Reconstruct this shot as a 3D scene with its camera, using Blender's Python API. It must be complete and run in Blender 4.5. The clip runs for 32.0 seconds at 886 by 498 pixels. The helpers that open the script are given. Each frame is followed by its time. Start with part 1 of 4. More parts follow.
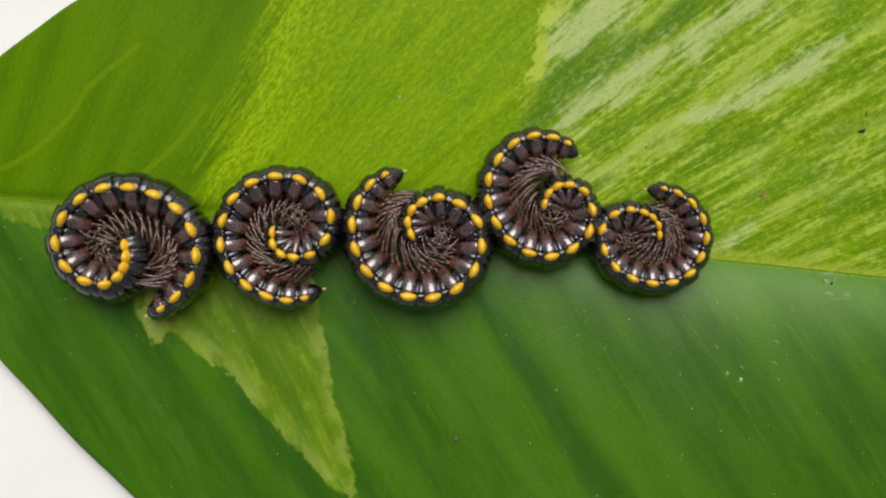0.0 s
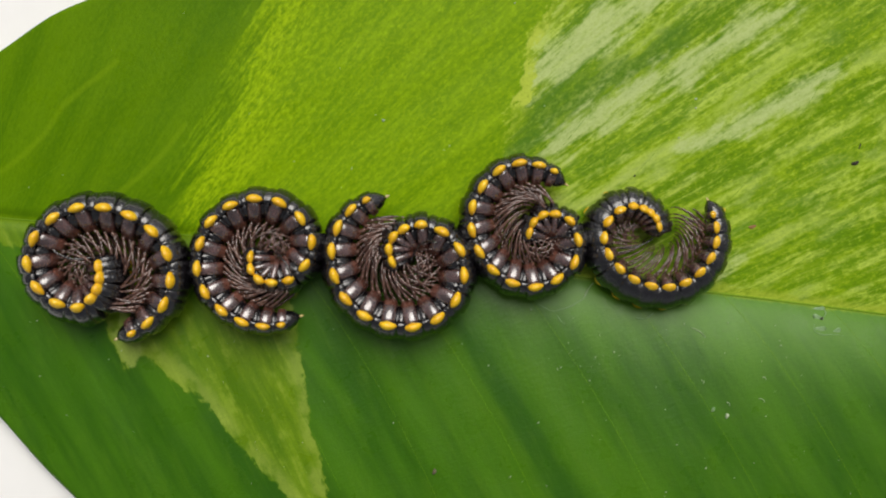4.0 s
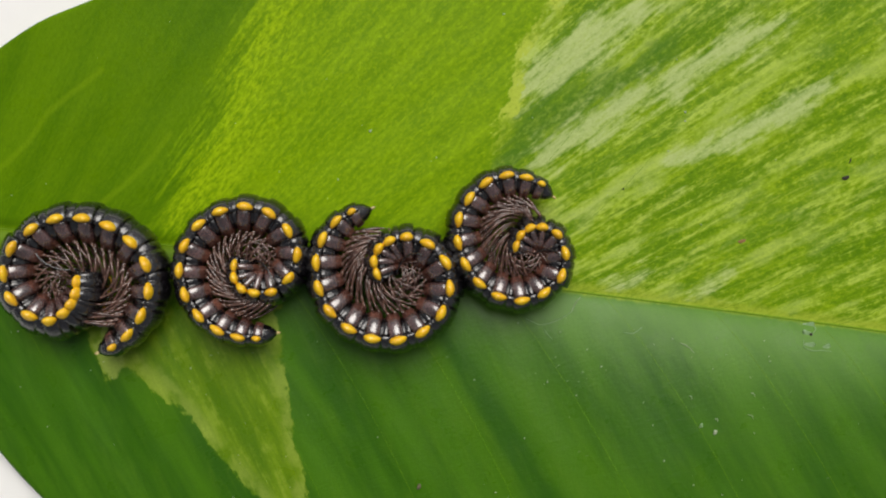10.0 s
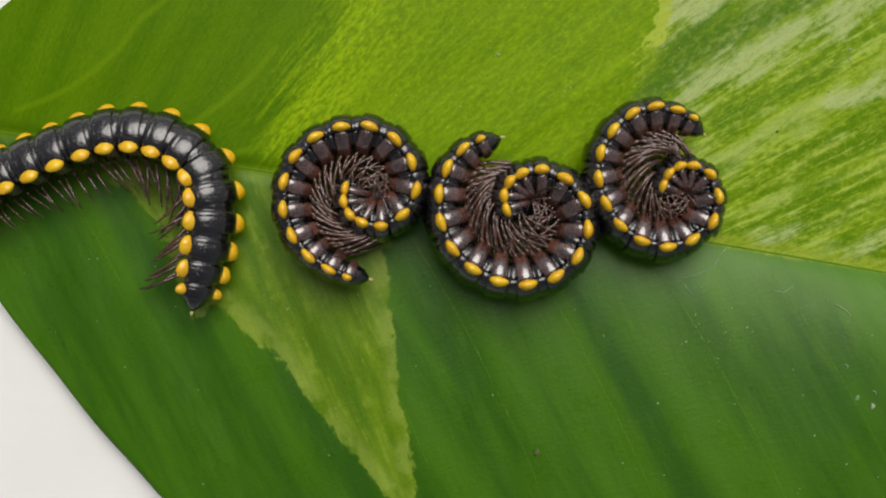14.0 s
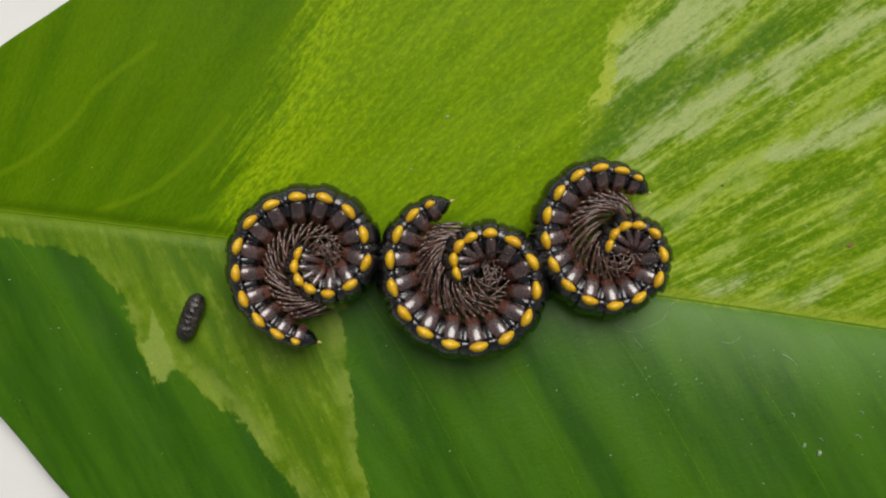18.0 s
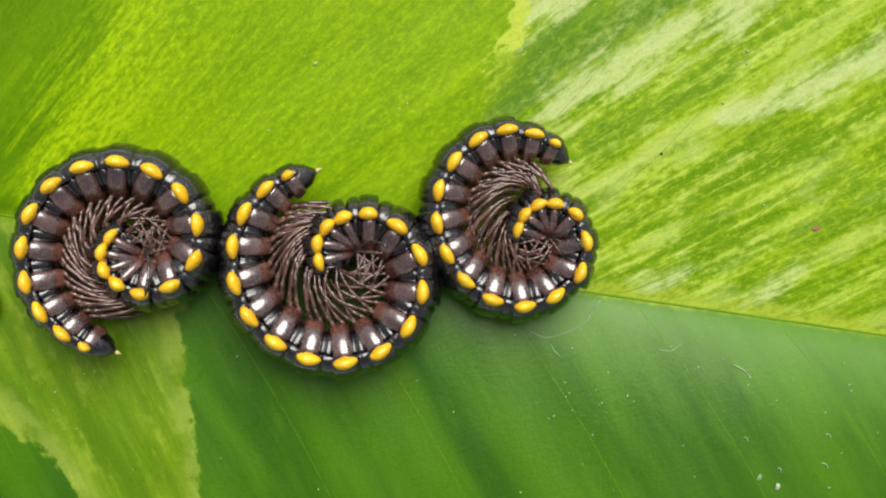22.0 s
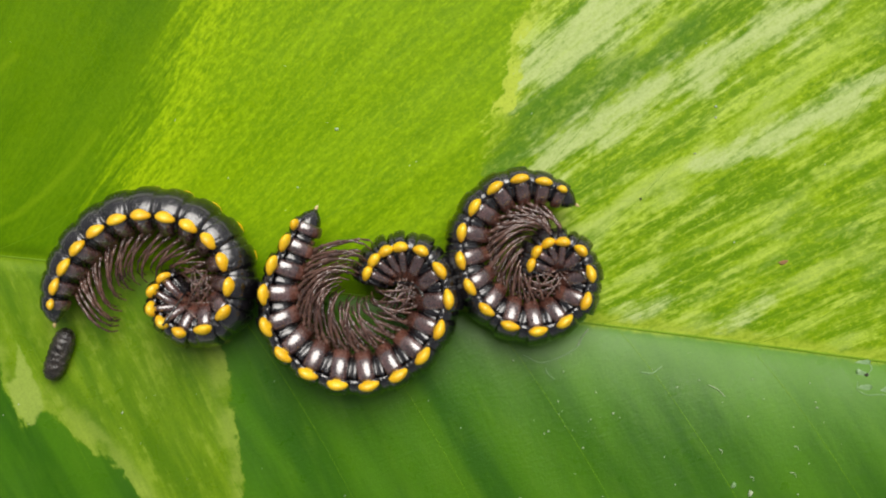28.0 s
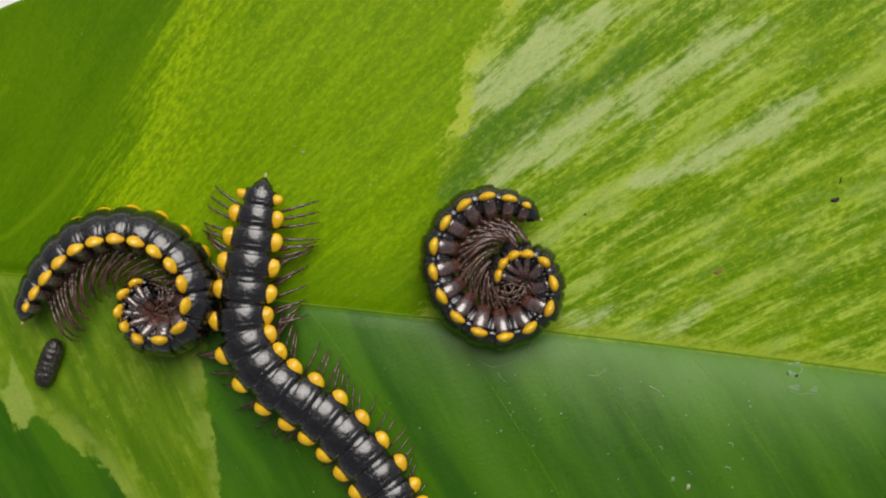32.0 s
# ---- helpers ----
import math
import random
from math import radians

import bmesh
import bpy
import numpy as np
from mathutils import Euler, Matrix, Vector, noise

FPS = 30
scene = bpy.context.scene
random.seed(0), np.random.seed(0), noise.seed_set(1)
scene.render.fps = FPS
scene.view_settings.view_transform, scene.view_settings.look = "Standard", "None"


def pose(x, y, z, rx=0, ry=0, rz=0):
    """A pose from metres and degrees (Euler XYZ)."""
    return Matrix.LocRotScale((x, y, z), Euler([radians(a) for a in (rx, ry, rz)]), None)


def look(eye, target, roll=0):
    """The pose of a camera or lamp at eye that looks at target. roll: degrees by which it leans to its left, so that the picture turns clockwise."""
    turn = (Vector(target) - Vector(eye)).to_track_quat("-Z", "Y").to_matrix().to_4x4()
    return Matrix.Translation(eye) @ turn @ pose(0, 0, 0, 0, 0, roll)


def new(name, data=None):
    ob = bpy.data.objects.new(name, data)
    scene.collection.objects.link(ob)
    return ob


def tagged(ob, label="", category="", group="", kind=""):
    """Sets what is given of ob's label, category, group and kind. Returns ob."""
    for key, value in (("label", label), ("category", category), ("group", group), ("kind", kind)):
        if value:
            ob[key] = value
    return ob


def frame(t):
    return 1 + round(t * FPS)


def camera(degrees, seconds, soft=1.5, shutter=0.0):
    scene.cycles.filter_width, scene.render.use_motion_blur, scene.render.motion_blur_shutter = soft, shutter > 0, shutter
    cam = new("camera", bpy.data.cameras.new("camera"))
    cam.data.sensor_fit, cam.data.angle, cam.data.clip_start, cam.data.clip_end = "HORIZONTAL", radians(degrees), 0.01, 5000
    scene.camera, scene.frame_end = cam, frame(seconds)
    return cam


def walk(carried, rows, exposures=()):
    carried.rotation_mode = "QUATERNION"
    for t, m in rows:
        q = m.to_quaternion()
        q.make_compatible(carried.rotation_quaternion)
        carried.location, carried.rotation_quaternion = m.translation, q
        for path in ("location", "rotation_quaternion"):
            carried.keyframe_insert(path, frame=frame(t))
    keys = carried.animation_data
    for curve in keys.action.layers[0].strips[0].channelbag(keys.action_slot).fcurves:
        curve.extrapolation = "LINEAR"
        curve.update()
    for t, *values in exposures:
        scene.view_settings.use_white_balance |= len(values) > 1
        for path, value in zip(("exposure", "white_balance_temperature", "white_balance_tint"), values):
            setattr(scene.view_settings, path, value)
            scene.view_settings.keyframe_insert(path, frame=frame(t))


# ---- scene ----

MM = 0.001
cam = camera(50.0, 32.0, soft=2.0)
# seconds, eye in mm, turn in degrees
PATH = [
    (0, -0.00, -0.00, 69.70, -0.00, 0.00, -0.00),
    (0.5, 1.01, 0.95, 69.46, -1.02, 0.63, 0.45),
    (1, 0.95, 1.57, 69.58, -1.24, 0.60, 0.56),
    (1.5, 0.35, 1.78, 69.21, -1.25, 0.47, 0.72),
    (2, 0.48, 1.49, 69.13, -0.99, 0.57, 0.90),
    (2.5, 0.73, 1.19, 69.45, -0.59, 0.73, 0.98),
    (3, 0.91, 1.28, 69.36, -0.43, 0.60, 1.04),
    (3.5, 0.91, 1.61, 68.06, -0.05, -0.11, 1.02),
    (5.5, 1.27, 1.76, 68.09, 0.49, -0.51, 1.15),
    (6, 1.48, 2.49, 67.54, 0.70, -0.91, 0.97),
    (6.5, 0.83, 2.64, 69.48, 1.23, -0.72, 0.69),
    (7, 0.68, 1.27, 69.01, 1.50, -0.64, 0.98),
    (7.5, 0.89, 1.57, 69.03, 1.32, -0.48, 1.00),
    (8, 0.52, 2.24, 68.18, 1.30, -0.74, 1.00),
    (8.5, 0.53, 2.05, 68.84, 1.16, -0.58, 1.05),
    (9, 0.89, 2.17, 68.71, 0.96, -0.59, 1.16),
    (9.5, 1.06, 2.25, 68.25, 0.89, -0.59, 1.28),
    (10, 1.76, 1.96, 67.41, 0.76, -0.39, 1.45),
    (10.5, 0.77, -0.06, 67.24, 0.79, -0.03, 1.75),
    (11, 2.97, -0.06, 68.12, 0.88, -0.23, 2.42),
    (11.5, 1.62, -0.17, 63.43, 0.98, -0.83, 2.71),
    (12, 0.48, -0.82, 64.13, 1.03, -0.64, 2.77),
    (12.5, -2.92, -2.48, 63.91, 1.09, -0.34, 3.22),
    (13, -3.49, 0.34, 63.15, 1.14, -0.22, 3.21),
    (13.5, -4.39, -1.35, 61.66, 1.18, -0.22, 3.58),
    (14, -6.07, -2.76, 60.32, 1.15, -0.28, 4.04),
    (14.5, -6.28, -2.80, 60.42, 1.32, -0.30, 4.06),
    (16.5, -7.50, -3.33, 61.62, 1.32, -0.63, 3.68),
    (17, -6.28, -2.08, 61.88, 1.06, -0.34, 3.28),
    (17.5, -5.73, -1.55, 61.19, 0.87, -0.24, 3.14),
    (18, -3.70, 2.01, 61.65, 0.44, -0.58, 2.57),
    (18.5, -2.27, 2.89, 60.52, 0.51, -0.59, 2.02),
    (19, -4.03, 1.01, 58.33, 0.63, -1.32, 2.60),
    (19.5, -4.90, 3.19, 57.87, 0.38, -1.36, 0.89),
    (20, -4.37, 6.95, 59.14, 0.07, -2.09, 0.44),
    (20.5, -5.81, 5.56, 62.44, 0.12, -2.43, 0.76),
    (21, -4.11, 0.08, 57.00, -0.21, -3.39, 2.19),
    (21.5, 1.05, 2.10, 51.94, -0.63, -3.56, 2.34),
    (22, 0.51, 2.73, 48.68, -1.02, -3.75, 2.61),
    (22.5, -1.80, 0.82, 50.76, -1.16, -3.64, 3.18),
    (23, -0.73, 1.53, 49.06, -1.06, -3.44, 3.10),
    (23.5, 0.06, 2.85, 49.40, -1.13, -2.94, 2.95),
    (24, 0.28, 3.76, 50.72, -1.06, -1.98, 2.40),
    (24.5, 0.82, 3.75, 51.11, -0.88, -1.63, 2.20),
    (25, 2.77, 4.06, 53.86, -0.47, -0.87, 1.87),
    (25.5, 3.20, 4.11, 54.33, -0.24, -0.42, 1.81),
    (27.5, 3.25, 4.17, 55.62, -0.06, 0.14, 1.59),
    (28, 3.57, 4.12, 56.21, 0.09, 0.26, 1.57),
    (28.5, 3.90, 4.07, 56.41, 0.17, 0.55, 1.54),
    (29, 3.66, 4.34, 56.36, 0.05, 0.61, 1.45),
    (29.5, 3.98, 4.31, 56.00, 0.27, 0.60, 1.47),
    (30, 4.32, 4.42, 56.67, 0.25, 0.71, 1.40),
    (30.5, 4.55, 4.57, 57.00, 0.31, 0.67, 1.42),
    (31, 4.78, 5.08, 56.92, 0.28, 0.79, 1.35),
    (31.5, 5.15, 5.55, 57.76, 0.13, 0.69, 1.12),
    (32, 6.78, 4.86, 60.65, 0.25, 0.82, 1.02),
]
walk(cam, [(t, pose(x * MM, y * MM, z * MM, a, b, c)) for t, x, y, z, a, b, c in PATH],
     exposures=[(t, v, 6600, 10) for t, v in (
         (0, -0.18), (3.5, -0.16), (6.0, -0.22), (10.0, -0.22), (11.0, -0.07), (12.0, -0.03), (13.0, -0.08), (14.0, -0.37), (17.0, -0.38), (18.0, -0.44),
         (19.0, -0.24), (20.0, -0.28), (21.0, -0.12), (22.0, 0.38), (23.0, 0.29), (25.0, 0.23), (28.0, 0.18), (29.0, 0.10), (30.5, 0.03), (32.0, -0.32))])

# ---- light: a soft bright sky, the broad glare of a veiled sun high over the far edge of the leaf
world = bpy.data.worlds.new("sky")
scene.world = world
world.use_nodes = True
wn = world.node_tree.nodes
sky = wn.new("ShaderNodeTexSky")
sky.sky_type = "NISHITA"
sky.sun_disc = False
sky.sun_elevation = radians(58)
sky.sun_rotation = radians(12)
sky.air_density, sky.dust_density, sky.ozone_density = 1.0, 3.0, 1.0
veil = wn.new("ShaderNodeHueSaturation")          # thin cloud takes most of the blue out of the sky
veil.inputs["Saturation"].default_value = 0.25
world.node_tree.links.new(sky.outputs[0], veil.inputs["Color"])
world.node_tree.links.new(veil.outputs[0], wn["Background"].inputs[0])
wn["Background"].inputs[1].default_value = 0.075
sun = new("sun", bpy.data.lights.new("sun", "SUN"))
sun.data.energy = 2.9
sun.data.angle = radians(50)
sun.data.color = (1.0, 0.965, 0.91)
sun.matrix_world = look((0.10, 0.52, 0.85), (0, 0, 0))


# ---- materials
class Mat:
    """A principled material with short calls for its nodes."""

    def __init__(self, name, colour, rough=0.5, spec=0.5, coat=0.0):
        self.m = bpy.data.materials.new(name)
        self.m.use_nodes = True
        self.nt = self.m.node_tree
        self.b = self.nt.nodes["Principled BSDF"]
        self.b.inputs["Base Color"].default_value = (*colour, 1)
        self.b.inputs["Roughness"].default_value = rough
        self.b.inputs["Specular IOR Level"].default_value = spec
        self.b.inputs["Coat Weight"].default_value = coat
        self.b.inputs["Coat Roughness"].default_value = 0.13
        self.b.inputs["Coat IOR"].default_value = 1.8

    def node(self, kind, **kw):
        n = self.nt.nodes.new(kind)
        for key, value in kw.items():
            if key in ("operation", "data_type", "blend_type", "attribute_name", "interpolation_type", "vector_type", "noise_dimensions"):
                if key == "operation":
                    n.operation = value
                elif key == "data_type":
                    n.data_type = value
                elif key == "blend_type":
                    n.blend_type = value
                elif key == "attribute_name":
                    n.attribute_name = value
                elif key == "interpolation_type":
                    n.interpolation_type = value
                elif key == "vector_type":
                    n.vector_type = value
        return n

    def link(self, a, b):
        self.nt.links.new(a, b)

    def coords(self, scale=(1, 1, 1), turn=0.0):
        """Object coordinates in millimetres, turned about z and then stretched."""
        tc = self.node("ShaderNodeTexCoord")
        rot = self.node("ShaderNodeMapping", vector_type="POINT")
        rot.inputs["Rotation"].default_value = (0, 0, radians(-turn))
        rot.inputs["Scale"].default_value = (1000, 1000, 1000)
        st = self.node("ShaderNodeMapping")
        st.inputs["Scale"].default_value = scale
        self.link(tc.outputs["Object"], rot.inputs[0])
        self.link(rot.outputs[0], st.inputs[0])
        return st.outputs[0]

    def noise(self, vec, scale, detail=4.0, rough=0.55):
        n = self.node("ShaderNodeTexNoise")
        n.inputs["Scale"].default_value = scale
        n.inputs["Detail"].default_value = detail
        n.inputs["Roughness"].default_value = rough
        self.link(vec, n.inputs["Vector"])
        return n.outputs[0]

    def ramp(self, fac, lo, hi, a=0.0, b=1.0):
        n = self.node("ShaderNodeMapRange", interpolation_type="SMOOTHSTEP")
        for k, v in zip(("From Min", "From Max", "To Min", "To Max"), (lo, hi, a, b)):
            n.inputs[k].default_value = v
        self.link(fac, n.inputs["Value"])
        return n.outputs["Result"]

    def mix(self, fac, a, b):
        n = self.node("ShaderNodeMix", data_type="RGBA")
        for sock, v in ((n.inputs[0], fac), (n.inputs[6], a), (n.inputs[7], b)):
            if isinstance(v, (int, float)):
                sock.default_value = v
            elif isinstance(v, tuple):
                sock.default_value = (*v, 1)
            else:
                self.link(v, sock)
        return n.outputs[2]

    def sum(self, a, b, op="ADD"):
        n = self.node("ShaderNodeMath", operation=op)
        for sock, v in zip(n.inputs, (a, b)):
            if isinstance(v, (int, float)):
                sock.default_value = v
            else:
                self.link(v, sock)
        return n.outputs[0]

    def attr(self, name):
        return self.node("ShaderNodeAttribute", attribute_name=name).outputs["Fac"]

    def bump(self, height, strength, dist):
        n = self.node("ShaderNodeBump")
        n.inputs["Strength"].default_value = strength
        n.inputs["Distance"].default_value = dist
        self.link(height, n.inputs["Height"])
        self.link(n.outputs[0], self.b.inputs["Normal"])

    def colour(self, c):
        self.link(c, self.b.inputs["Base Color"])

    def rough(self, r):
        self.link(r, self.b.inputs["Roughness"])


def chitin(name, dark, light, rough, coat, grain=9.0, relief=0.3, spec=0.5):
    """Glossy body wall: mottled at two scales, each plate a little different."""
    m = Mat(name, dark, rough, spec, coat)
    v = m.coords()
    inf = m.node("ShaderNodeObjectInfo")
    shift = m.node("ShaderNodeVectorMath", operation="ADD")
    m.link(v, shift.inputs[0])
    mul = m.sum(inf.outputs["Random"], 40.0, "MULTIPLY")
    m.link(mul, shift.inputs[1])
    v = shift.outputs[0]
    big = m.noise(v, 1.1, 3)
    fine = m.noise(v, grain, 4)
    m.colour(m.mix(m.ramp(m.sum(m.sum(big, 0.7, "MULTIPLY"), m.sum(fine, 0.3, "MULTIPLY")), 0.38, 0.66), dark, light))
    m.rough(m.ramp(fine, 0.3, 0.75, rough * 0.75, rough * 1.5))
    m.bump(m.sum(m.sum(m.noise(v, 2.6, 3), 1.0, "MULTIPLY"), m.sum(fine, 0.28, "MULTIPLY")), relief, 0.00022)
    return m.m


BLACK = chitin("black_chitin", (0.0028, 0.0024, 0.0032), (0.0075, 0.0060, 0.0080), 0.20, 0.7, 3.2, 0.48, 0.5)
BROWN = chitin("brown_chitin", (0.038, 0.0175, 0.0165), (0.115, 0.058, 0.054), 0.27, 1.0, 5.0, 0.14, 1.0)
LEGS = chitin("leg_chitin", (0.048, 0.0205, 0.0145), (0.160, 0.082, 0.060), 0.22, 0.5, 14.0)
STERNUM = chitin("sternum_chitin", (0.058, 0.0210, 0.0145), (0.160, 0.062, 0.042), 0.30, 0.5, 8.0, 0.25, 0.6)
YELLOW = chitin("yellow_chitin", (0.80, 0.43, 0.005), (0.90, 0.56, 0.012), 0.32, 0.25, 6.0)
PALE = chitin("pale_chitin", (0.55, 0.42, 0.16), (0.7, 0.58, 0.3), 0.4, 0.1)
DIRT = chitin("dark_pellet", (0.012, 0.009, 0.006), (0.050, 0.040, 0.030), 0.30, 0.3, 5.0, 0.9)


def leaf_material():
    m = Mat("variegated_leaf", (0.05, 0.15, 0.02), 0.34, 0.24, 0.0)
    along, across = m.attr("along"), m.attr("across")

    def fan(a, b, shift=0.0):
        """Coordinates that run with the fanned side veins of the far half."""
        n = m.node("ShaderNodeCombineXYZ")
        m.link(m.sum(along, a, "MULTIPLY"), n.inputs[0])
        m.link(m.sum(across, b, "MULTIPLY"), n.inputs[1])
        n.inputs[2].default_value = shift
        return n.outputs[0]

    def weigh(*terms):
        total = m.sum(terms[0][0], terms[0][1], "MULTIPLY")
        for value, k in terms[1:]:
            total = m.sum(total, m.sum(value, k, "MULTIPLY"))
        return total

    dn = m.coords((0.18, 1.0, 1.0), -62)    # the near half's side veins
    rnd = m.coords()
    wob = m.noise(rnd, 0.35, 5)
    wob2 = m.noise(rnd, 1.6, 4)
    cell = m.noise(rnd, 7.0, 3, 0.6)
    broad = m.noise(fan(0.045, 0.26), 1.0, 4, 0.55)           # wide bands of tone
    band = m.noise(fan(0.09, 0.62, 5.0), 1.0, 4, 0.58)        # streaks a few millimetres wide
    streak = m.noise(fan(0.15, 1.7, 11.0), 1.0, 4, 0.58)      # finer ones
    hair = m.noise(fan(0.40, 4.6, 17.0), 1.0, 4, 0.65)
    fleck = m.noise(fan(1.7, 3.4, 23.0), 1.0, 5, 0.66)       # short flecks
    grain = m.noise(fan(4.0, 8.0, 29.0), 1.0, 3, 0.55)
    torn = m.noise(fan(0.28, 0.85, 31.0), 1.0, 4, 0.58)       # ragged blotches
    s3 = m.noise(dn, 0.8, 6, 0.62)
    s4 = m.noise(dn, 0.16, 3)
    s5 = m.noise(dn, 2.6, 4, 0.62)
    s6 = m.noise(m.coords((0.10, 1.0, 1.0), -57), 0.34, 4, 0.58)
    mid, white, lime, patch, cloud, wedge = (m.attr(n) for n in ("mid", "white", "lime", "patch", "cloud", "wedge"))
    # far half: deep green by the tip
    far = m.mix(m.ramp(weigh((broad, 0.6), (fleck, 0.4)), 0.36, 0.64), (0.070, 0.165, 0.0010), (0.112, 0.225, 0.0018))
    far = m.mix(m.ramp(hair, 0.54, 0.72, 0, 0.35), far, (0.140, 0.260, 0.0030))
    far = m.mix(m.ramp(m.attr("vein"), 0.05, 0.34, 0.50, 0), far, (0.165, 0.290, 0.0040))
    # lime band, finely flecked along the side veins
    limec = m.mix(m.ramp(weigh((fleck, 0.55), (streak, 0.45)), 0.32, 0.68), (0.125, 0.250, 0.0012), (0.235, 0.385, 0.0024))
    limec = m.mix(m.ramp(weigh((fleck, 0.6), (grain, 0.4)), 0.50, 0.72, 0, 0.50), limec, (0.350, 0.500, 0.0060))
    limec = m.mix(m.ramp(weigh((torn, 0.6), (grain, 0.4)), 0.36, 0.50, 0.40, 0), limec, (0.088, 0.195, 0.0010))
    limec = m.mix(m.ramp(m.sum(mid, m.sum(weigh((torn, 5.0), (streak, 3.0)), -4.0)), 0.8, 5.0, 0.65, 0), limec, (0.092, 0.200, 0.0014))
    border = m.sum(m.ramp(lime, -0.5, 1.2), m.ramp(lime, 2.0, 6.5, 1, 0), "MULTIPLY")
    limec = m.mix(m.sum(border, m.ramp(weigh((fleck, 0.6), (band, 0.4)), 0.44, 0.64, 0, 0.75), "MULTIPLY"), limec, (0.345, 0.500, 0.0050))
    k = m.sum(lime, m.sum(weigh((band, 5.0), (streak, 6.0), (fleck, 1.8)), -6.4))
    far = m.mix(m.ramp(k, -1.0, 1.2), far, limec)
    # cream-streaked part: lime ground, deep green bands, ragged milky streaks
    w = m.mix(m.ramp(weigh((band, 0.5), (streak, 0.3), (fleck, 0.2)), 0.40, 0.60), (0.105, 0.220, 0.0045), (0.260, 0.400, 0.0090))
    w = m.mix(m.ramp(weigh((broad, 0.6), (torn, 0.4)), 0.50, 0.58, 0, 0.50), w, (0.100, 0.215, 0.0090))
    w = m.mix(m.ramp(weigh((fleck, 0.5), (grain, 0.5)), 0.50, 0.64, 0, 0.45), w, (0.370, 0.500, 0.0220))
    w = m.mix(m.ramp(weigh((torn, 0.5), (fleck, 0.5)), 0.36, 0.46, 0.45, 0), w, (0.075, 0.175, 0.0060))
    pale = weigh((band, 0.34), (torn, 0.34), (streak, 0.20), (fleck, 0.12))
    w = m.mix(m.sum(m.ramp(pale, 0.480, 0.600, 0, 0.80), m.ramp(white, 4.0, 18.0, 1.0, 0.55), "MULTIPLY"), w, (0.420, 0.530, 0.130))
    w = m.mix(m.ramp(weigh((streak, 0.55), (fleck, 0.25), (hair, 0.2)), 0.500, 0.630, 0, 0.70), w, (0.430, 0.560, 0.080))
    w = m.mix(m.ramp(hair, 0.50, 0.68, 0, 0.38), w, (0.360, 0.490, 0.050))
    jag = m.sum(weigh((streak, 3.6), (fleck, 1.2), (torn, 4.2), (hair, 1.0)), -5.0)
    w = m.mix(m.sum(m.ramp(m.sum(wedge, jag), -0.55, 0.75), m.ramp(fleck, 0.35, 0.7, 0.92, 0.50), "MULTIPLY"), w, (0.078, 0.182, 0.0110))
    w = m.mix(m.sum(m.ramp(m.sum(cloud, jag), -0.75, 0.75), m.ramp(weigh((fleck, 0.5), (hair, 0.5)), 0.36, 0.56, 0.55, 0.90), "MULTIPLY"), w, (0.440, 0.535, 0.200))
    # a yellowish ledge beside the rib
    ledge = m.ramp(m.sum(mid, m.sum(weigh((torn, 2.2), (wob2, 1.0)), -1.6)), 0.35, 0.85, 1, 0)
    w = m.mix(m.sum(ledge, m.ramp(fleck, 0.35, 0.6, 0.40, 0.85), "MULTIPLY"), w, (0.330, 0.430, 0.040))
    kw = m.sum(white, m.sum(weigh((wob2, 1.2), (fleck, 2.2), (streak, 1.6)), -2.5))
    far = m.mix(m.ramp(kw, -0.22, 0.22), far, w)
    # a pale seam along that border
    seam = m.sum(m.ramp(kw, -0.8, -0.35), m.ramp(kw, 0.1, 0.45, 1, 0), "MULTIPLY")
    far = m.mix(m.sum(m.sum(seam, m.ramp(wob, 0.42, 0.54, 0.1, 0.9), "MULTIPLY"), m.ramp(mid, 8.5, 11.5), "MULTIPLY"), far, (0.43, 0.53, 0.060))
    # near half
    near = m.mix(m.ramp(weigh((s4, 0.4), (s6, 0.6)), 0.38, 0.62), (0.023, 0.095, 0.0012), (0.056, 0.165, 0.0024))
    near = m.mix(m.ramp(weigh((s3, 0.6), (s5, 0.4)), 0.46, 0.70, 0, 0.40), near, (0.082, 0.192, 0.006))
    # sheen of the fold beside the rib, put into the colour as a paler green
    near = m.mix(m.sum(m.ramp(along, 46.0, 68.0, 0, 0.70), m.ramp(m.sum(mid, weigh((s3, 5.0), (s6, 5.0))), -2.0, 5.5), "MULTIPLY"), near, (0.110, 0.260, 0.024))
    pc = m.mix(m.ramp(weigh((s3, 0.6), (s4, 0.4)), 0.40, 0.60), (0.078, 0.172, 0.0020), (0.146, 0.255, 0.0052))
    pc = m.mix(m.ramp(weigh((s3, 0.40), (wob2, 0.25), (s5, 0.35)), 0.50, 0.62, 0, 0.50), pc, (0.255, 0.365, 0.035))
    kp = m.sum(patch, weigh((wob2, 1.0), (s3, 1.6)))
    edge = m.sum(m.ramp(kp, 1.2, 1.5), m.ramp(kp, 1.8, 2.8, 1, 0), "MULTIPLY")
    pc = m.mix(m.sum(m.sum(edge, m.ramp(mid, -3.5, -1.8, 1, 0), "MULTIPLY"), m.ramp(wob, 0.40, 0.56, 0, 0.40), "MULTIPLY"), pc, (0.330, 0.420, 0.070))
    near = m.mix(m.ramp(m.sum(kp, -1.3), -0.14, 0.14), near, pc)
    near = m.mix(m.ramp(m.sum(cloud, weigh((wob2, 0.5), (s5, 0.4))), 0.33, 0.55, 0, 0.9), near, (0.270, 0.370, 0.060))
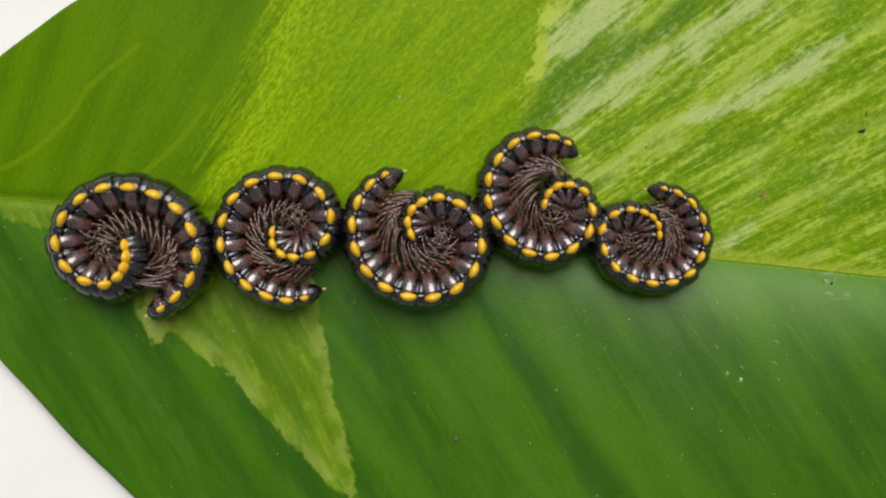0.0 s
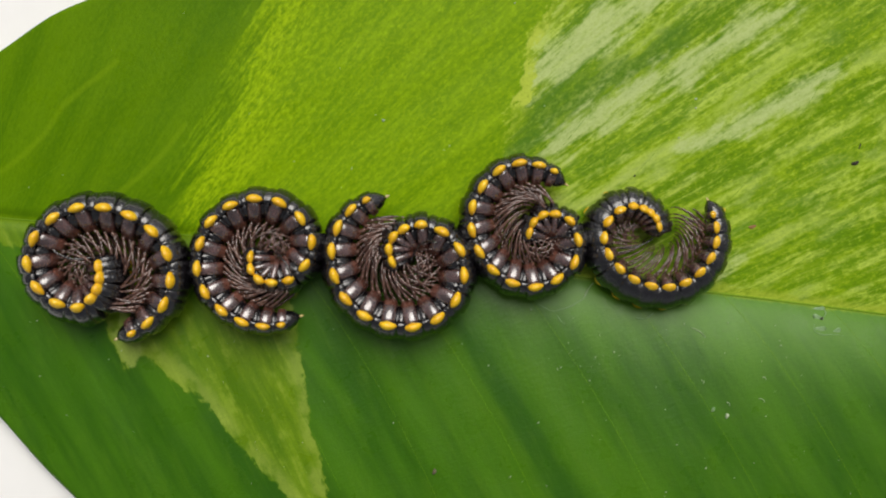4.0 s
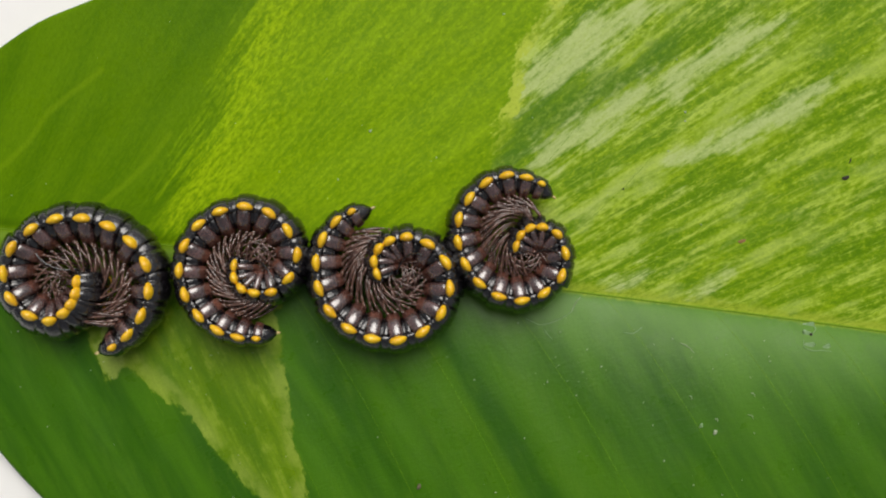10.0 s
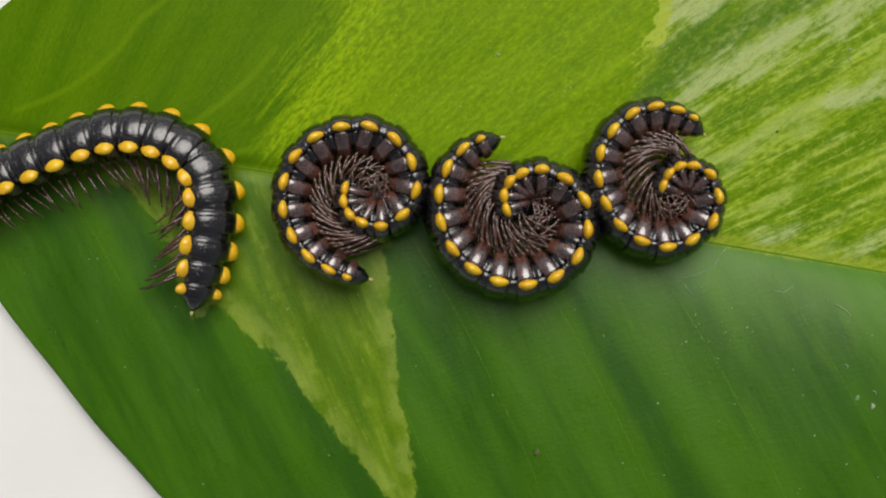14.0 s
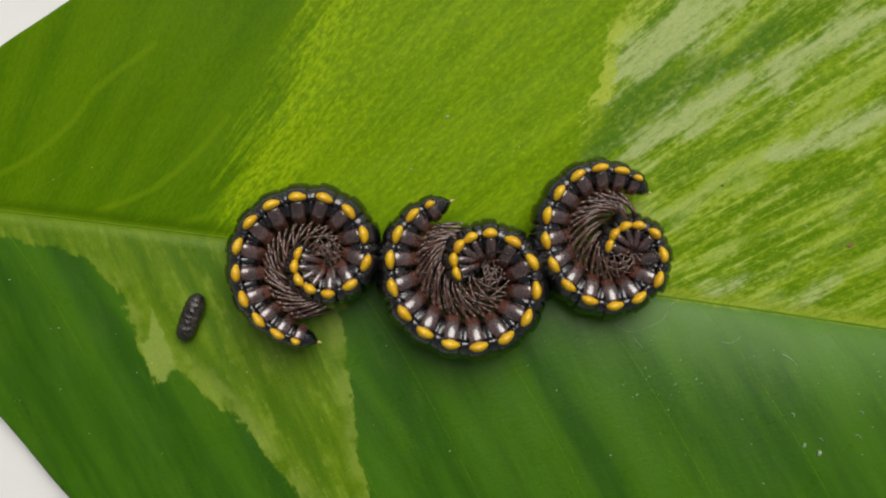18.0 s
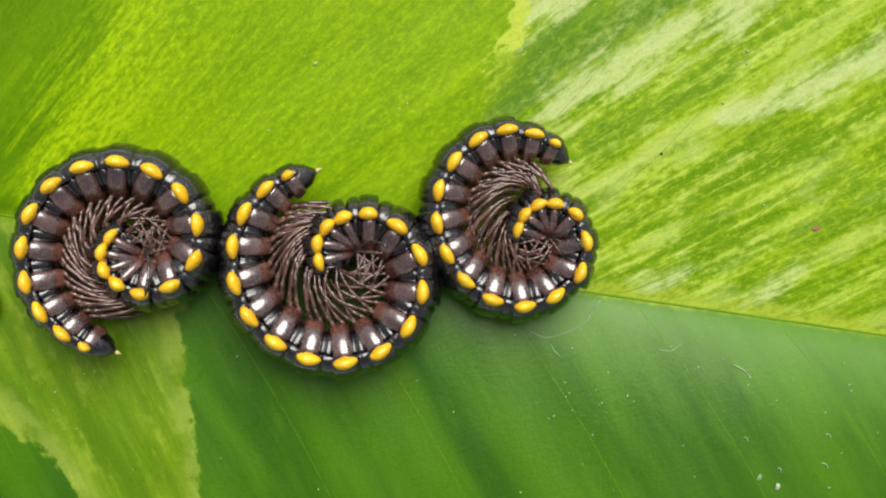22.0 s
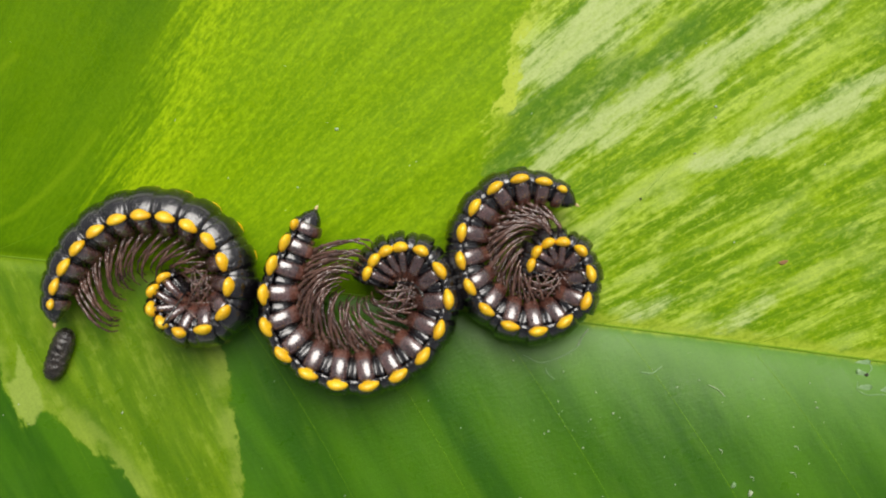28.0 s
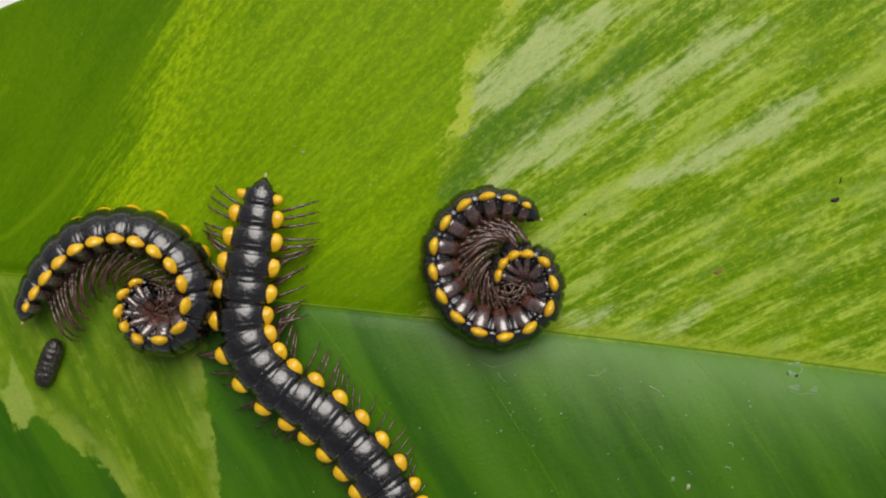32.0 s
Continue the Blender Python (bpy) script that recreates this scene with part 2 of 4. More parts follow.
    # the two halves meet softly in the rib, pale on its near flank towards the tip
    meet = m.sum(mid, m.sum(weigh((wob2, 0.5), (s3, 0.3)), -0.4))
    col = m.mix(m.ramp(meet, -0.30, 0.16), near, far)
    rib = m.sum(m.ramp(meet, -1.15, -0.25), m.ramp(meet, -0.2, 0.45, 1, 0), "MULTIPLY")
    col = m.mix(m.sum(m.sum(rib, m.ramp(patch, -2.0, 0.5), "MULTIPLY"), m.ramp(wob2, 0.3, 0.7, 0.35, 0.8), "MULTIPLY"), col, (0.165, 0.275, 0.009))
    # shade in the crease on the rib's far side, painted as a darker green
    groove_shade = m.sum(m.ramp(mid, 0.15, 0.4), m.ramp(mid, 0.4, 1.1, 1, 0), "MULTIPLY")
    col = m.mix(m.sum(m.sum(groove_shade, m.ramp(patch, -2.0, 0.5), "MULTIPLY"), 0.55, "MULTIPLY"), col, (0.060, 0.135, 0.0020))
    col = m.mix(m.ramp(cell, 0.35, 0.75, 0, 0.16), col, (0.02, 0.06, 0.003))
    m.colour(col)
    m.rough(m.ramp(wob, 0.3, 0.7, 0.26, 0.36))
    m.link(m.ramp(mid, -0.6, 0.1, 0.22, 0.04), m.b.inputs["Specular IOR Level"])
    hgt = weigh((cell, 0.25), (fleck, 0.35), (streak, 0.25), (s3, 0.5))
    m.bump(hgt, 0.35, 0.00012)
    return m.m


def plain(name, a, b, rough, scale, bump=0.2, dist=0.0001, spec=0.5):
    m = Mat(name, a, rough, spec)
    v = m.coords()
    big, fine = m.noise(v, scale, 4), m.noise(v, scale * 9, 4)
    m.colour(m.mix(m.ramp(m.sum(big, m.sum(fine, 0.3, "MULTIPLY")), 0.45, 0.9), a, b))
    m.rough(m.ramp(fine, 0.3, 0.7, rough * 0.85, rough * 1.15))
    m.bump(fine, bump, dist)
    return m.m


LEAF = leaf_material()
UNDER = plain("leaf_underside", (0.09, 0.19, 0.03), (0.12, 0.24, 0.04), 0.6, 0.4)
RIB = plain("leaf_rib", (0.110, 0.215, 0.006), (0.150, 0.270, 0.014), 0.5, 0.5, spec=0.1)
VEIN = plain("leaf_vein", (0.100, 0.215, 0.003), (0.130, 0.255, 0.006), 0.5, 0.5, spec=0.1)
TABLE = plain("table_paint", (0.86, 0.855, 0.835), (0.91, 0.905, 0.885), 0.5, 0.05)
MARK = plain("water_mark", (0.14, 0.26, 0.09), (0.24, 0.37, 0.18), 0.35, 3.0)
DUST = plain("pale_dust", (0.30, 0.38, 0.22), (0.48, 0.54, 0.38), 0.6, 3.0)
RUST = plain("rusty_speck", (0.22, 0.10, 0.03), (0.32, 0.20, 0.06), 0.7, 3.0)
SOIL = plain("dark_soil", (0.020, 0.018, 0.010), (0.050, 0.042, 0.024), 0.8, 4.0)
CRUMB = plain("brown_crumb", (0.10, 0.09, 0.05), (0.20, 0.17, 0.09), 0.8, 4.0)


# ---- building helpers
def mesh(name, bm, material, smooth=True):
    me = bpy.data.meshes.new(name)
    bmesh.ops.recalc_face_normals(bm, faces=bm.faces)
    bm.to_mesh(me)
    bm.free()
    me.materials.append(material)
    if smooth:
        me.polygons.foreach_set("use_smooth", [True] * len(me.polygons))
    return me


def under(ob, parent, m=None):
    ob.parent = parent
    if m is not None:
        ob.matrix_basis = m
    return ob


def loft(bm, rings, closed=True, caps=True):
    """Skin a list of rings, each a list of points."""
    rows = [[bm.verts.new(p) for p in ring] for ring in rings]
    n = len(rings[0])
    for a, b in zip(rows, rows[1:]):
        for i in range(n if closed else n - 1):
            j = (i + 1) % n
            bm.faces.new((a[i], a[j], b[j], b[i]))
    if caps and closed:
        bm.faces.new(rows[0])
        bm.faces.new(rows[-1])
    return rows


def tube(bm, pts, radii, sides=7):
    """A round tube along points with given radii."""
    pts = [Vector([float(c) for c in p]) for p in pts]
    rings = []
    side = Vector((0, 0, 1))
    for i, p in enumerate(pts):
        d = (pts[min(i + 1, len(pts) - 1)] - pts[max(i - 1, 0)]).normalized()
        u = d.cross(side)
        if u.length < 1e-6:
            u = d.cross(Vector((1, 0, 0)))
        u.normalize()
        v = d.cross(u)
        rings.append([p + float(radii[i]) * (math.cos(a) * u + math.sin(a) * v) for a in (2 * math.pi * k / sides for k in range(sides))])
    loft(bm, rings)


# ---- the setting: a pale table top under the leaf
def table_top():
    bm = bmesh.new()
    bmesh.ops.create_cube(bm, size=1.0, matrix=Matrix.Translation((0.05, 0.05, -0.0162)) @ Matrix.Diagonal((1.3, 0.9, 0.030, 1)))
    bmesh.ops.bevel(bm, geom=bm.edges[:], offset=0.004, segments=3, affect="EDGES")
    ob = new("table_top", mesh("table_top", bm, TABLE, False))
    return tagged(ob, "pale cream painted table top under the leaf", "table top", kind="structure")


GROUND = -1.2 * MM      # height of the table top; the leaf's upper face lies at z = 0


# ---- the leaf
def midrib_y(x):
    return 1.15 - 0.090 * x - 0.0003 * x * x if x > -30 else 1.15 + 2.7 - 0.27 - 0.072 * (x + 30)


def half_width(x, side):
    """Half width of the blade in mm, from the pointed end at x = -42."""
    u = max(x + 41.6, 0.0)
    w = 25.95 * (1 - math.exp(-u / 17.2)) if side > 0 else 43.6 * (1 - math.exp(-u / 28.4))
    if x > 40:
        w *= math.sqrt(max(1 - ((x - 40) / 38) ** 2, 0.0))
    ripple = 0.10 * math.sin(x * 0.45 + side) + 0.06 * math.sin(x * 1.1)
    return max(w + ripple * min(w / 8, 1), 0.02)


def line_distance(x, y, line):
    """Signed distance to an open line: positive to the right of its way."""
    best, sign = 1e9, 1
    for (ax, ay), (bx, by) in zip(line, line[1:]):
        dx, dy = bx - ax, by - ay
        s = min(max(((x - ax) * dx + (y - ay) * dy) / (dx * dx + dy * dy), 0), 1)
        d = math.hypot(x - ax - s * dx, y - ay - s * dy)
        if d < best - 1e-9:
            best, sign = d, 1 if dx * (y - ay) - dy * (x - ax) < 0 else -1
    return best * sign


def inside_distance(x, y, poly):
    best, inside = 1e9, False
    for (ax, ay), (bx, by) in zip(poly, poly[1:] + poly[:1]):
        dx, dy = bx - ax, by - ay
        s = min(max(((x - ax) * dx + (y - ay) * dy) / (dx * dx + dy * dy), 0), 1)
        best = min(best, math.hypot(x - ax - s * dx, y - ay - s * dy))
        if (ay > y) != (by > y) and x < (bx - ax) * (y - ay) / (by - ay) + ax:
            inside = not inside
    return best if inside else -best


WHITE_EDGE = [(2.0, -3.0), (6.0, 3.0), (5.4, 9.0), (7.2, 13.2), (7.7, 17.0), (11.0, 22.5), (14, 30)]
LIME_EDGE = [(-17.0, 1.0), (-18.1, 4.0), (-17.9, 5.8), (-17.0, 8.2), (-15.8, 10.4), (-14.4, 12.8), (-13.5, 16.2), (-12.7, 18.6), (-10.6, 22.0), (-6, 28)]
PATCH = [(-36.0, 6.0), (-32.0, 2.2), (-26.2, 1.0), (-23.9, -1.3), (-22.6, -4.3), (-21.2, -7.0), (-20.5, -5.4), (-18.2, -7.4), (-16.0, -9.0),
         (-14.2, -11.0), (-11.8, -13.7), (-9.2, -16.6), (-6.4, -18.6), (-6.7, -15.5), (-7.7, -11.5), (-8.7, -6.5), (-9.5, -2.0), (-8.0, 4.0)]


VEINS = ([(-33.6, 5.4), (-32.0, 6.1), (-30.6, 6.9), (-28.9, 8.2), (-27.5, 9.7), (-26.2, 11.8), (-24.5, 13.3), (-22.4, 15.0)],
         [(-25.6, 4.0), (-23.8, 4.7), (-22.2, 5.5), (-20.7, 6.7), (-19.1, 8.3), (-17.4, 10.6)], [(-20.2, 3.4), (-18.2, 4.1), (-16.2, 4.9), (-15.1, 6.0), (-13.6, 8.4)])
FAN = (-44.0, -31.0)      # where the far half's side veins would meet, mm

# pale clouds and one deep green wedge of the streaked part
CLOUDS = ([(7.0, 13.0), (7.4, 14.7), (9.4, 17.1), (12.2, 20.2), (17.0, 20.5), (15.0, 18.4), (12.9, 17.0), (10.6, 15.3), (8.3, 13.9)],
          [(8.6, 9.6), (9.9, 11.0), (12.5, 12.7), (15.0, 14.5), (16.9, 15.4), (19.1, 16.7), (21.4, 18.1), (23.4, 19.3), (25.5, 20.1), (26.3, 19.9),
           (24.3, 18.4), (22.8, 16.9), (20.2, 15.4), (17.3, 13.6), (14.8, 12.3), (12.4, 10.6), (9.5, 9.2)],
          [(18.4, 9.5), (20.3, 10.5), (22.3, 11.7), (25.0, 13.2), (27.7, 14.7), (29.5, 15.7), (29.5, 15.1), (27.3, 13.5), (24.8, 11.8), (22.4, 10.4), (20.1, 9.3), (18.7, 8.8)],
          [(20.5, 1.2), (21.2, 1.6), (21.9, 1.5), (22.6, 1.7), (22.4, 1.0), (22.1, 0.2), (21.3, -0.3), (20.3, -0.4), (20.6, 0.2)],
          [(13.6, 0.3), (15.5, 1.1), (16.5, 2.0), (17.3, 2.2), (17.1, 1.5), (16.4, 0.8), (15.1, 0.3)])
FLAKE = [(-21.8, -2.2), (-21.0, -3.6), (-20.2, -5.5), (-20.2, -6.0), (-20.5, -6.0), (-20.6, -6.9), (-21.2, -6.8), (-21.9, -5.6), (-22.4, -4.5), (-21.9, -4.2)]
WEDGE = [(5.0, 8.4), (6.4, 10.6), (6.9, 12.1), (7.9, 13.2), (9.5, 14.4), (11.2, 15.6), (12.5, 15.2), (14.7, 16.2), (17.3, 18.0), (20.0, 19.0),
         (17.6, 15.9), (14.3, 13.8), (11.9, 12.4), (9.9, 10.9), (8.3, 9.3), (6.5, 7.6)]


def relief(x, y):
    """Height of the upper face in mm: a shallow channel along the rib, faint waves along the side veins."""
    d = y - midrib_y(x)
    z = -0.10 * math.exp(-(d / 0.5) ** 2)
    if d < 0:
        q = x * 0.88 + d * 0.47
        wave = math.sin(q * 0.85) + 0.5 * math.sin(q * 1.9 + 1.0)
        f = min(max((x + 4) / 24, 0), 1)
        rise = 0.36 + 1.0 * f * f * (3 - 2 * f)         # the near half folds up towards the base of the leaf
        z += 0.022 * wave * min(-d / 4, 1) + rise * (1 - math.exp(d / 15.0)) + 0.90 * f * (1 - math.exp(d / 2.6))
    else:
        q = x * 0.57 - d * 0.82
        z += 0.030 * (math.sin(q * 0.8) + 0.5 * math.sin(q * 2.1)) * min(d / 4, 1)
    return z - 0.25


def leaf():
    base = tagged(new("leaf"), "large variegated green, lime and cream leaf lying flat on the table", "leaf")
    xs = np.concatenate([np.linspace(-41.5, -37, 14, endpoint=False), np.linspace(-37, 38, 260, endpoint=False), np.linspace(38, 77.8, 40)])
    vs = np.concatenate([np.linspace(-1, 0, 80, endpoint=False), np.linspace(0, 1, 81)])
    nx, nv = len(xs), len(vs)
    verts, low, att = [], [], {"mid": [], "white": [], "lime": [], "patch": [], "cloud": [], "wedge": [], "along": [], "across": [], "vein": []}
    for x in xs:
        y0 = midrib_y(x)
        for v in vs:
            y = y0 + v * half_width(x, 1 if v > 0 else -1)
            z = relief(x, y)
            rim = max(abs(v) - 0.985, 0) / 0.015
            verts.append((x * MM, y * MM, (z - 0.12 * rim) * MM))
            low.append((x * MM, y * MM, (z - 0.50 + 0.25 * rim) * MM))
            att["mid"].append(y - y0)
            fx, fy = x - FAN[0], y - FAN[1]
            att["along"].append(math.hypot(fx, fy))
            att["across"].append(62.0 * math.atan2(fy, fx))
            near = -37 <= x <= 38
            att["white"].append(line_distance(x, y, WHITE_EDGE) if near else 8)
            att["lime"].append(line_distance(x, y, LIME_EDGE) if near else 5)
            att["patch"].append(inside_distance(x, y, PATCH) if near else -8)
            part = near and v > 0 and x > 2
            att["vein"].append(min(abs(line_distance(x, y, c)) for c in VEINS) if v > 0 and x < -12 else 8)
            att["cloud"].append(max(inside_distance(x, y, c) for c in CLOUDS) if part else inside_distance(x, y, FLAKE) if near and x < -15 else -8)
            att["wedge"].append(inside_distance(x, y, WEDGE) if part else -8)
    faces = [(i * nv + j, (i + 1) * nv + j, (i + 1) * nv + j + 1, i * nv + j + 1) for i in range(nx - 1) for j in range(nv - 1)]
    n = len(verts)
    faces2 = [tuple(n + k for k in reversed(f)) for f in faces]
    ring = [i * nv for i in range(nx)] + [(nx - 1) * nv + j for j in range(1, nv)] + [i * nv + nv - 1 for i in range(nx - 2, -1, -1)] + list(range(nv - 2, 0, -1))
    side = [(b, a, a + n, b + n) for a, b in zip(ring, ring[1:] + ring[:1])]
    me = bpy.data.meshes.new("blade")
    me.from_pydata(verts + low, [], faces + faces2 + side)
    for name, values in att.items():
        a = me.attributes.new(name, "FLOAT", "POINT")
        a.data.foreach_set("value", values + values)
    me.materials.append(LEAF)
    me.materials.append(UNDER)
    me.polygons.foreach_set("use_smooth", [True] * len(me.polygons))
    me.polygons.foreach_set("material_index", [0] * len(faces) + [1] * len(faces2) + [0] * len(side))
    under(new("blade", me), base)
    # the midrib, a low rounded cord in its channel
    bm = bmesh.new()
    pts = [(x * MM, midrib_y(x) * MM, (relief(x, midrib_y(x)) - 0.02) * MM) for x in np.linspace(-41, 77, 160)]
    tube(bm, pts, [(0.05 + 0.0005 * (x + 41)) * MM for x in np.linspace(-41, 77, 160)], 8)
    under(new("midrib", mesh("midrib", bm, RIB)), base)
    # side veins: they leave the rib at a slant and bend towards the tip of the blade's margin
    rng = random.Random(11)
    for side, count in ((1, 9), (-1, 9)):
        for k in range(count):
            x = -33 + k * (70 / count) + rng.uniform(-1.2, 1.2)
            y = midrib_y(x)
            a = radians(14 if side > 0 else -48)
            length = half_width(x, side) * rng.uniform(0.75, 0.95)
            pts, rad, run = [], [], 0.0
            thick = 0.016
            while run < length * 1.15 and abs(y - midrib_y(x)) < half_width(x, side) - 0.6:
                r = thick * (1 - 0.7 * run / (length * 1.15)) + 0.008
                pts.append((x * MM, y * MM, (relief(x, y) - 0.62 * r) * MM))
                rad.append(r * MM)
                a += side * radians((1.9 if run < 6 else 0.75) if side > 0 else (0.55 if run < 6 else 0.30))
                x, y, run = x + 0.5 * math.cos(a), y + 0.5 * math.sin(a), run + 0.5
            if len(pts) > 4:
                bm = bmesh.new()
                tube(bm, pts, rad, 6)
                under(new("vein", mesh("vein", bm, VEIN)), base)
    return base


# ---- the millipedes
SEG = [0.80] * 4 + [1.25, 1.5] + [1.72] * 10 + [1.6, 1.45, 1.2]           # lengths of the rings from the neck to the tail, mm
GIRTH = [0.88, 0.95, 0.98] + [1.0] * 10 + [0.99, 0.98, 0.955, 0.915, 0.84, 0.72]
HEAD_LEN, TAIL_LEN = 0.8, 0.9
BODY = HEAD_LEN + sum(SEG) + TAIL_LEN
PLACES = [HEAD_LEN * 0.55]                             # head, rings, tail: distance from the brow
for k, l in enumerate(SEG):
    PLACES.append(HEAD_LEN + sum(SEG[:k]) + l / 2)
PLACES.append(HEAD_LEN + sum(SEG) + TAIL_LEN * 0.4)
HEIGHT = 1.8                                           # of the body's middle line over its ground, mm


def ring_mesh(length, g, g2):
    """The upper plate of a ring: a narrow front collar and a broad, swollen hind part. x points to the head, z to the back."""
    bm = bmesh.new()
    h = length / 2
    rings = []
    for x, s, high in ((-1.34, 0.88, 0.88), (-1.33, 0.95, 0.955), (-1.25, 0.98, 0.98), (-1.00, 1.005, 1.012), (-0.62, 1.02, 1.034), (-0.24, 1.02, 1.034), (-0.17, 1.012, 1.014),
                       (-0.11, 1.012, 1.012), (-0.05, 1.014, 1.020), (0.10, 1.0, 0.998), (0.24, 0.955, 0.955), (0.30, 0.88, 0.900), (0.38, 0.865, 0.885),
                       (0.50, 0.885, 0.918), (0.72, 0.88, 0.918), (1.0, 0.85, 0.90), (1.30, 0.70, 0.74)):
        gg = g2 + (g - g2) * (x + 1.3) / 2.6
        ring = []
        for k in range(17):
            a = math.pi * k / 16
            flare = 1 + 0.05 * max(0.0, math.cos(a) ** 8) * (1 if x < 0 else 0.2)
            y = 1.64 * math.cos(a) * s * gg * flare
            z = (0.08 + 1.21 * math.sin(a) ** 0.9 * high) * gg
            ring.append((x * h * MM, y * MM, z * MM))
        for k in range(1, 16):
            a = math.pi - math.pi * k / 16
            ring.append((x * h * MM, 1.58 * math.cos(a) * s * gg * MM, (-0.04 + 0.55 * math.sin(a) * s) * gg * MM))
        rings.append(ring)
    loft(bm, rings)
    return mesh("segment", bm, BLACK)


def belly_mesh(length, g, g2):
    """The flanks and the underside of a ring, drawn in between its front and its hind part."""
    bm = bmesh.new()
    h = length / 2
    out = [(1.56, 0.14), (1.55, -0.12), (1.47, -0.45), (1.32, -0.82), (1.12, -1.12), (0.98, -1.22), (0.74, -1.50), (0.36, -1.62), (0.0, -1.60)]
    out = out + [(-y, z) for y, z in reversed(out[:-1])]
    rings = []
    for x, s in ((-1.14, 0.76), (-1.10, 0.92), (-0.96, 0.985), (-0.58, 1.015), (-0.24, 1.0), (-0.08, 0.945), (0.01, 0.80), (0.08, 0.72), (0.22, 0.72), (0.34, 0.79), (0.62, 0.80), (0.74, 0.74), (1.12, 0.62)):
        gg = g2 + (g - g2) * (x + 1.2) / 2.4
        rings.append([(x * h * MM, y * s * gg * MM, (z * (s if z < 0 else 1)) * gg * MM) for y, z in out])
    loft(bm, rings)
    me = mesh("belly", bm, BROWN)
    me.materials.append(BLACK)                             # the narrow front collar is black
    me.materials.append(STERNUM)                           # the soft strip between the legs is reddish
    for p in me.polygons:
        p.material_index = 2 if p.center.z < -1.12 * g * MM else 1 if p.center.x > -0.02 * h * MM else 0
    return me


def spot_mesh():
    """A yellow side lobe, pointed a little towards the tail."""
    bm = bmesh.new()
    bmesh.ops.create_uvsphere(bm, u_segments=14, v_segments=9, radius=1.0)
    for v in bm.verts:
        x, y, z = v.co
        v.co = ((0.64 * x - 0.05 * (1 - x * x)) * MM, 0.58 * y * (0.75 if y < 0 else 1) * (1 - 0.10 * x) * MM, (0.33 * z * (1 - 0.15 * x * x) - 0.06 * x * x) * MM)
    return mesh("spot", bm, YELLOW)


def leg_mesh():
    """Six joints, thick at the hip and thin at the claw. x runs along the leg, it bends towards -z."""
    bm = bmesh.new()
    pts, rad = [], []
    x = z = 0.0
    a = 12.0
    for length, thick, bend in ((0.40, 0.130, 4), (0.48, 0.120, -8), (1.20, 0.112, -14), (0.74, 0.096, -16), (0.74, 0.072, -22), (0.58, 0.046, -34)):
        a += bend
        for f, s in ((0.04, 0.66), (0.22, 0.92), (0.6, 1.0), (0.92, 1.16)):
            pts.append(((x + f * length * math.cos(radians(a))) * MM, 0, (z + f * length * math.sin(radians(a))) * MM))
            rad.append(thick * s * MM)
        x, z = x + length * math.cos(radians(a)), z + length * math.sin(radians(a))
    pts.append((x * MM, 0, (z - 0.05) * MM))
    rad.append(0.012 * MM)
    tube(bm, pts, rad, 6)
    return mesh("leg", bm, LEGS)


def antenna_mesh():
    bm = bmesh.new()
    pts, rad = [], []
    x = y = 0.0
    a = 30.0
    for k in range(7):
        length, thick = (0.25, 0.62, 0.66, 0.66, 0.60, 0.56, 0.22)[k], (0.085, 0.075, 0.075, 0.078, 0.082, 0.095, 0.075)[k]
        for f, s in ((0.05, 0.7), (0.5, 0.95), (0.95, 1.12)):
            pts.append(((x + f * length * math.cos(radians(a))) * MM, (y + f * length * math.sin(radians(a))) * MM, 0))
            rad.append(thick * s * MM)
        x, y = x + length * math.cos(radians(a)), y + length * math.sin(radians(a))
        a -= 15
    tube(bm, pts, rad, 7)
    return mesh("antenna", bm, BLACK)


def head_mesh():
    bm = bmesh.new()
    bmesh.ops.create_uvsphere(bm, u_segments=18, v_segments=12, radius=1.0)
    for v in bm.verts:
        x, y, z = v.co
        v.co = (0.66 * x * MM, 0.92 * y * (1 - 0.12 * x) * MM, (-0.25 + 0.78 * z - 0.25 * x) * MM)
    return mesh("head", bm, BLACK)


def tail_mesh():
    bm = bmesh.new()
    rings = []
    for x, w, h, z in ((0.95, 0.90, 0.78, -0.03), (0.5, 0.90, 0.80, -0.05), (0.1, 0.74, 0.70, -0.07), (-0.22, 0.56, 0.56, -0.10), (-0.48, 0.26, 0.30, -0.12), (-0.66, 0.10, 0.10, -0.14)):
        rings.append([(x * MM, w * math.cos(a) * MM, (z + h * math.sin(a)) * MM) for a in (2 * math.pi * k / 14 for k in range(14))])
    loft(bm, rings)
    return mesh("tail", bm, BLACK)


def tip_mesh():
    bm = bmesh.new()
    tube(bm, [(-0.60 * MM, 0, -0.14 * MM), (-0.80 * MM, 0, -0.14 * MM), (-0.95 * MM, 0, -0.16 * MM)], [0.11 * MM, 0.10 * MM, 0.03 * MM], 8)
    return mesh("tail_tip", bm, PALE)


SPOT, LEG, ANTENNA, HEAD, TAIL, TIP = spot_mesh(), leg_mesh(), antenna_mesh(), head_mesh(), tail_mesh(), tip_mesh()
RINGS, BELLIES = {}, {}
for k, l in enumerate(SEG):
    key = (l, GIRTH[k], GIRTH[min(k + 1, 18)] if k < 18 else 0.58)
    if key not in RINGS:
        RINGS[key], BELLIES[key] = ring_mesh(*key), belly_mesh(*key)


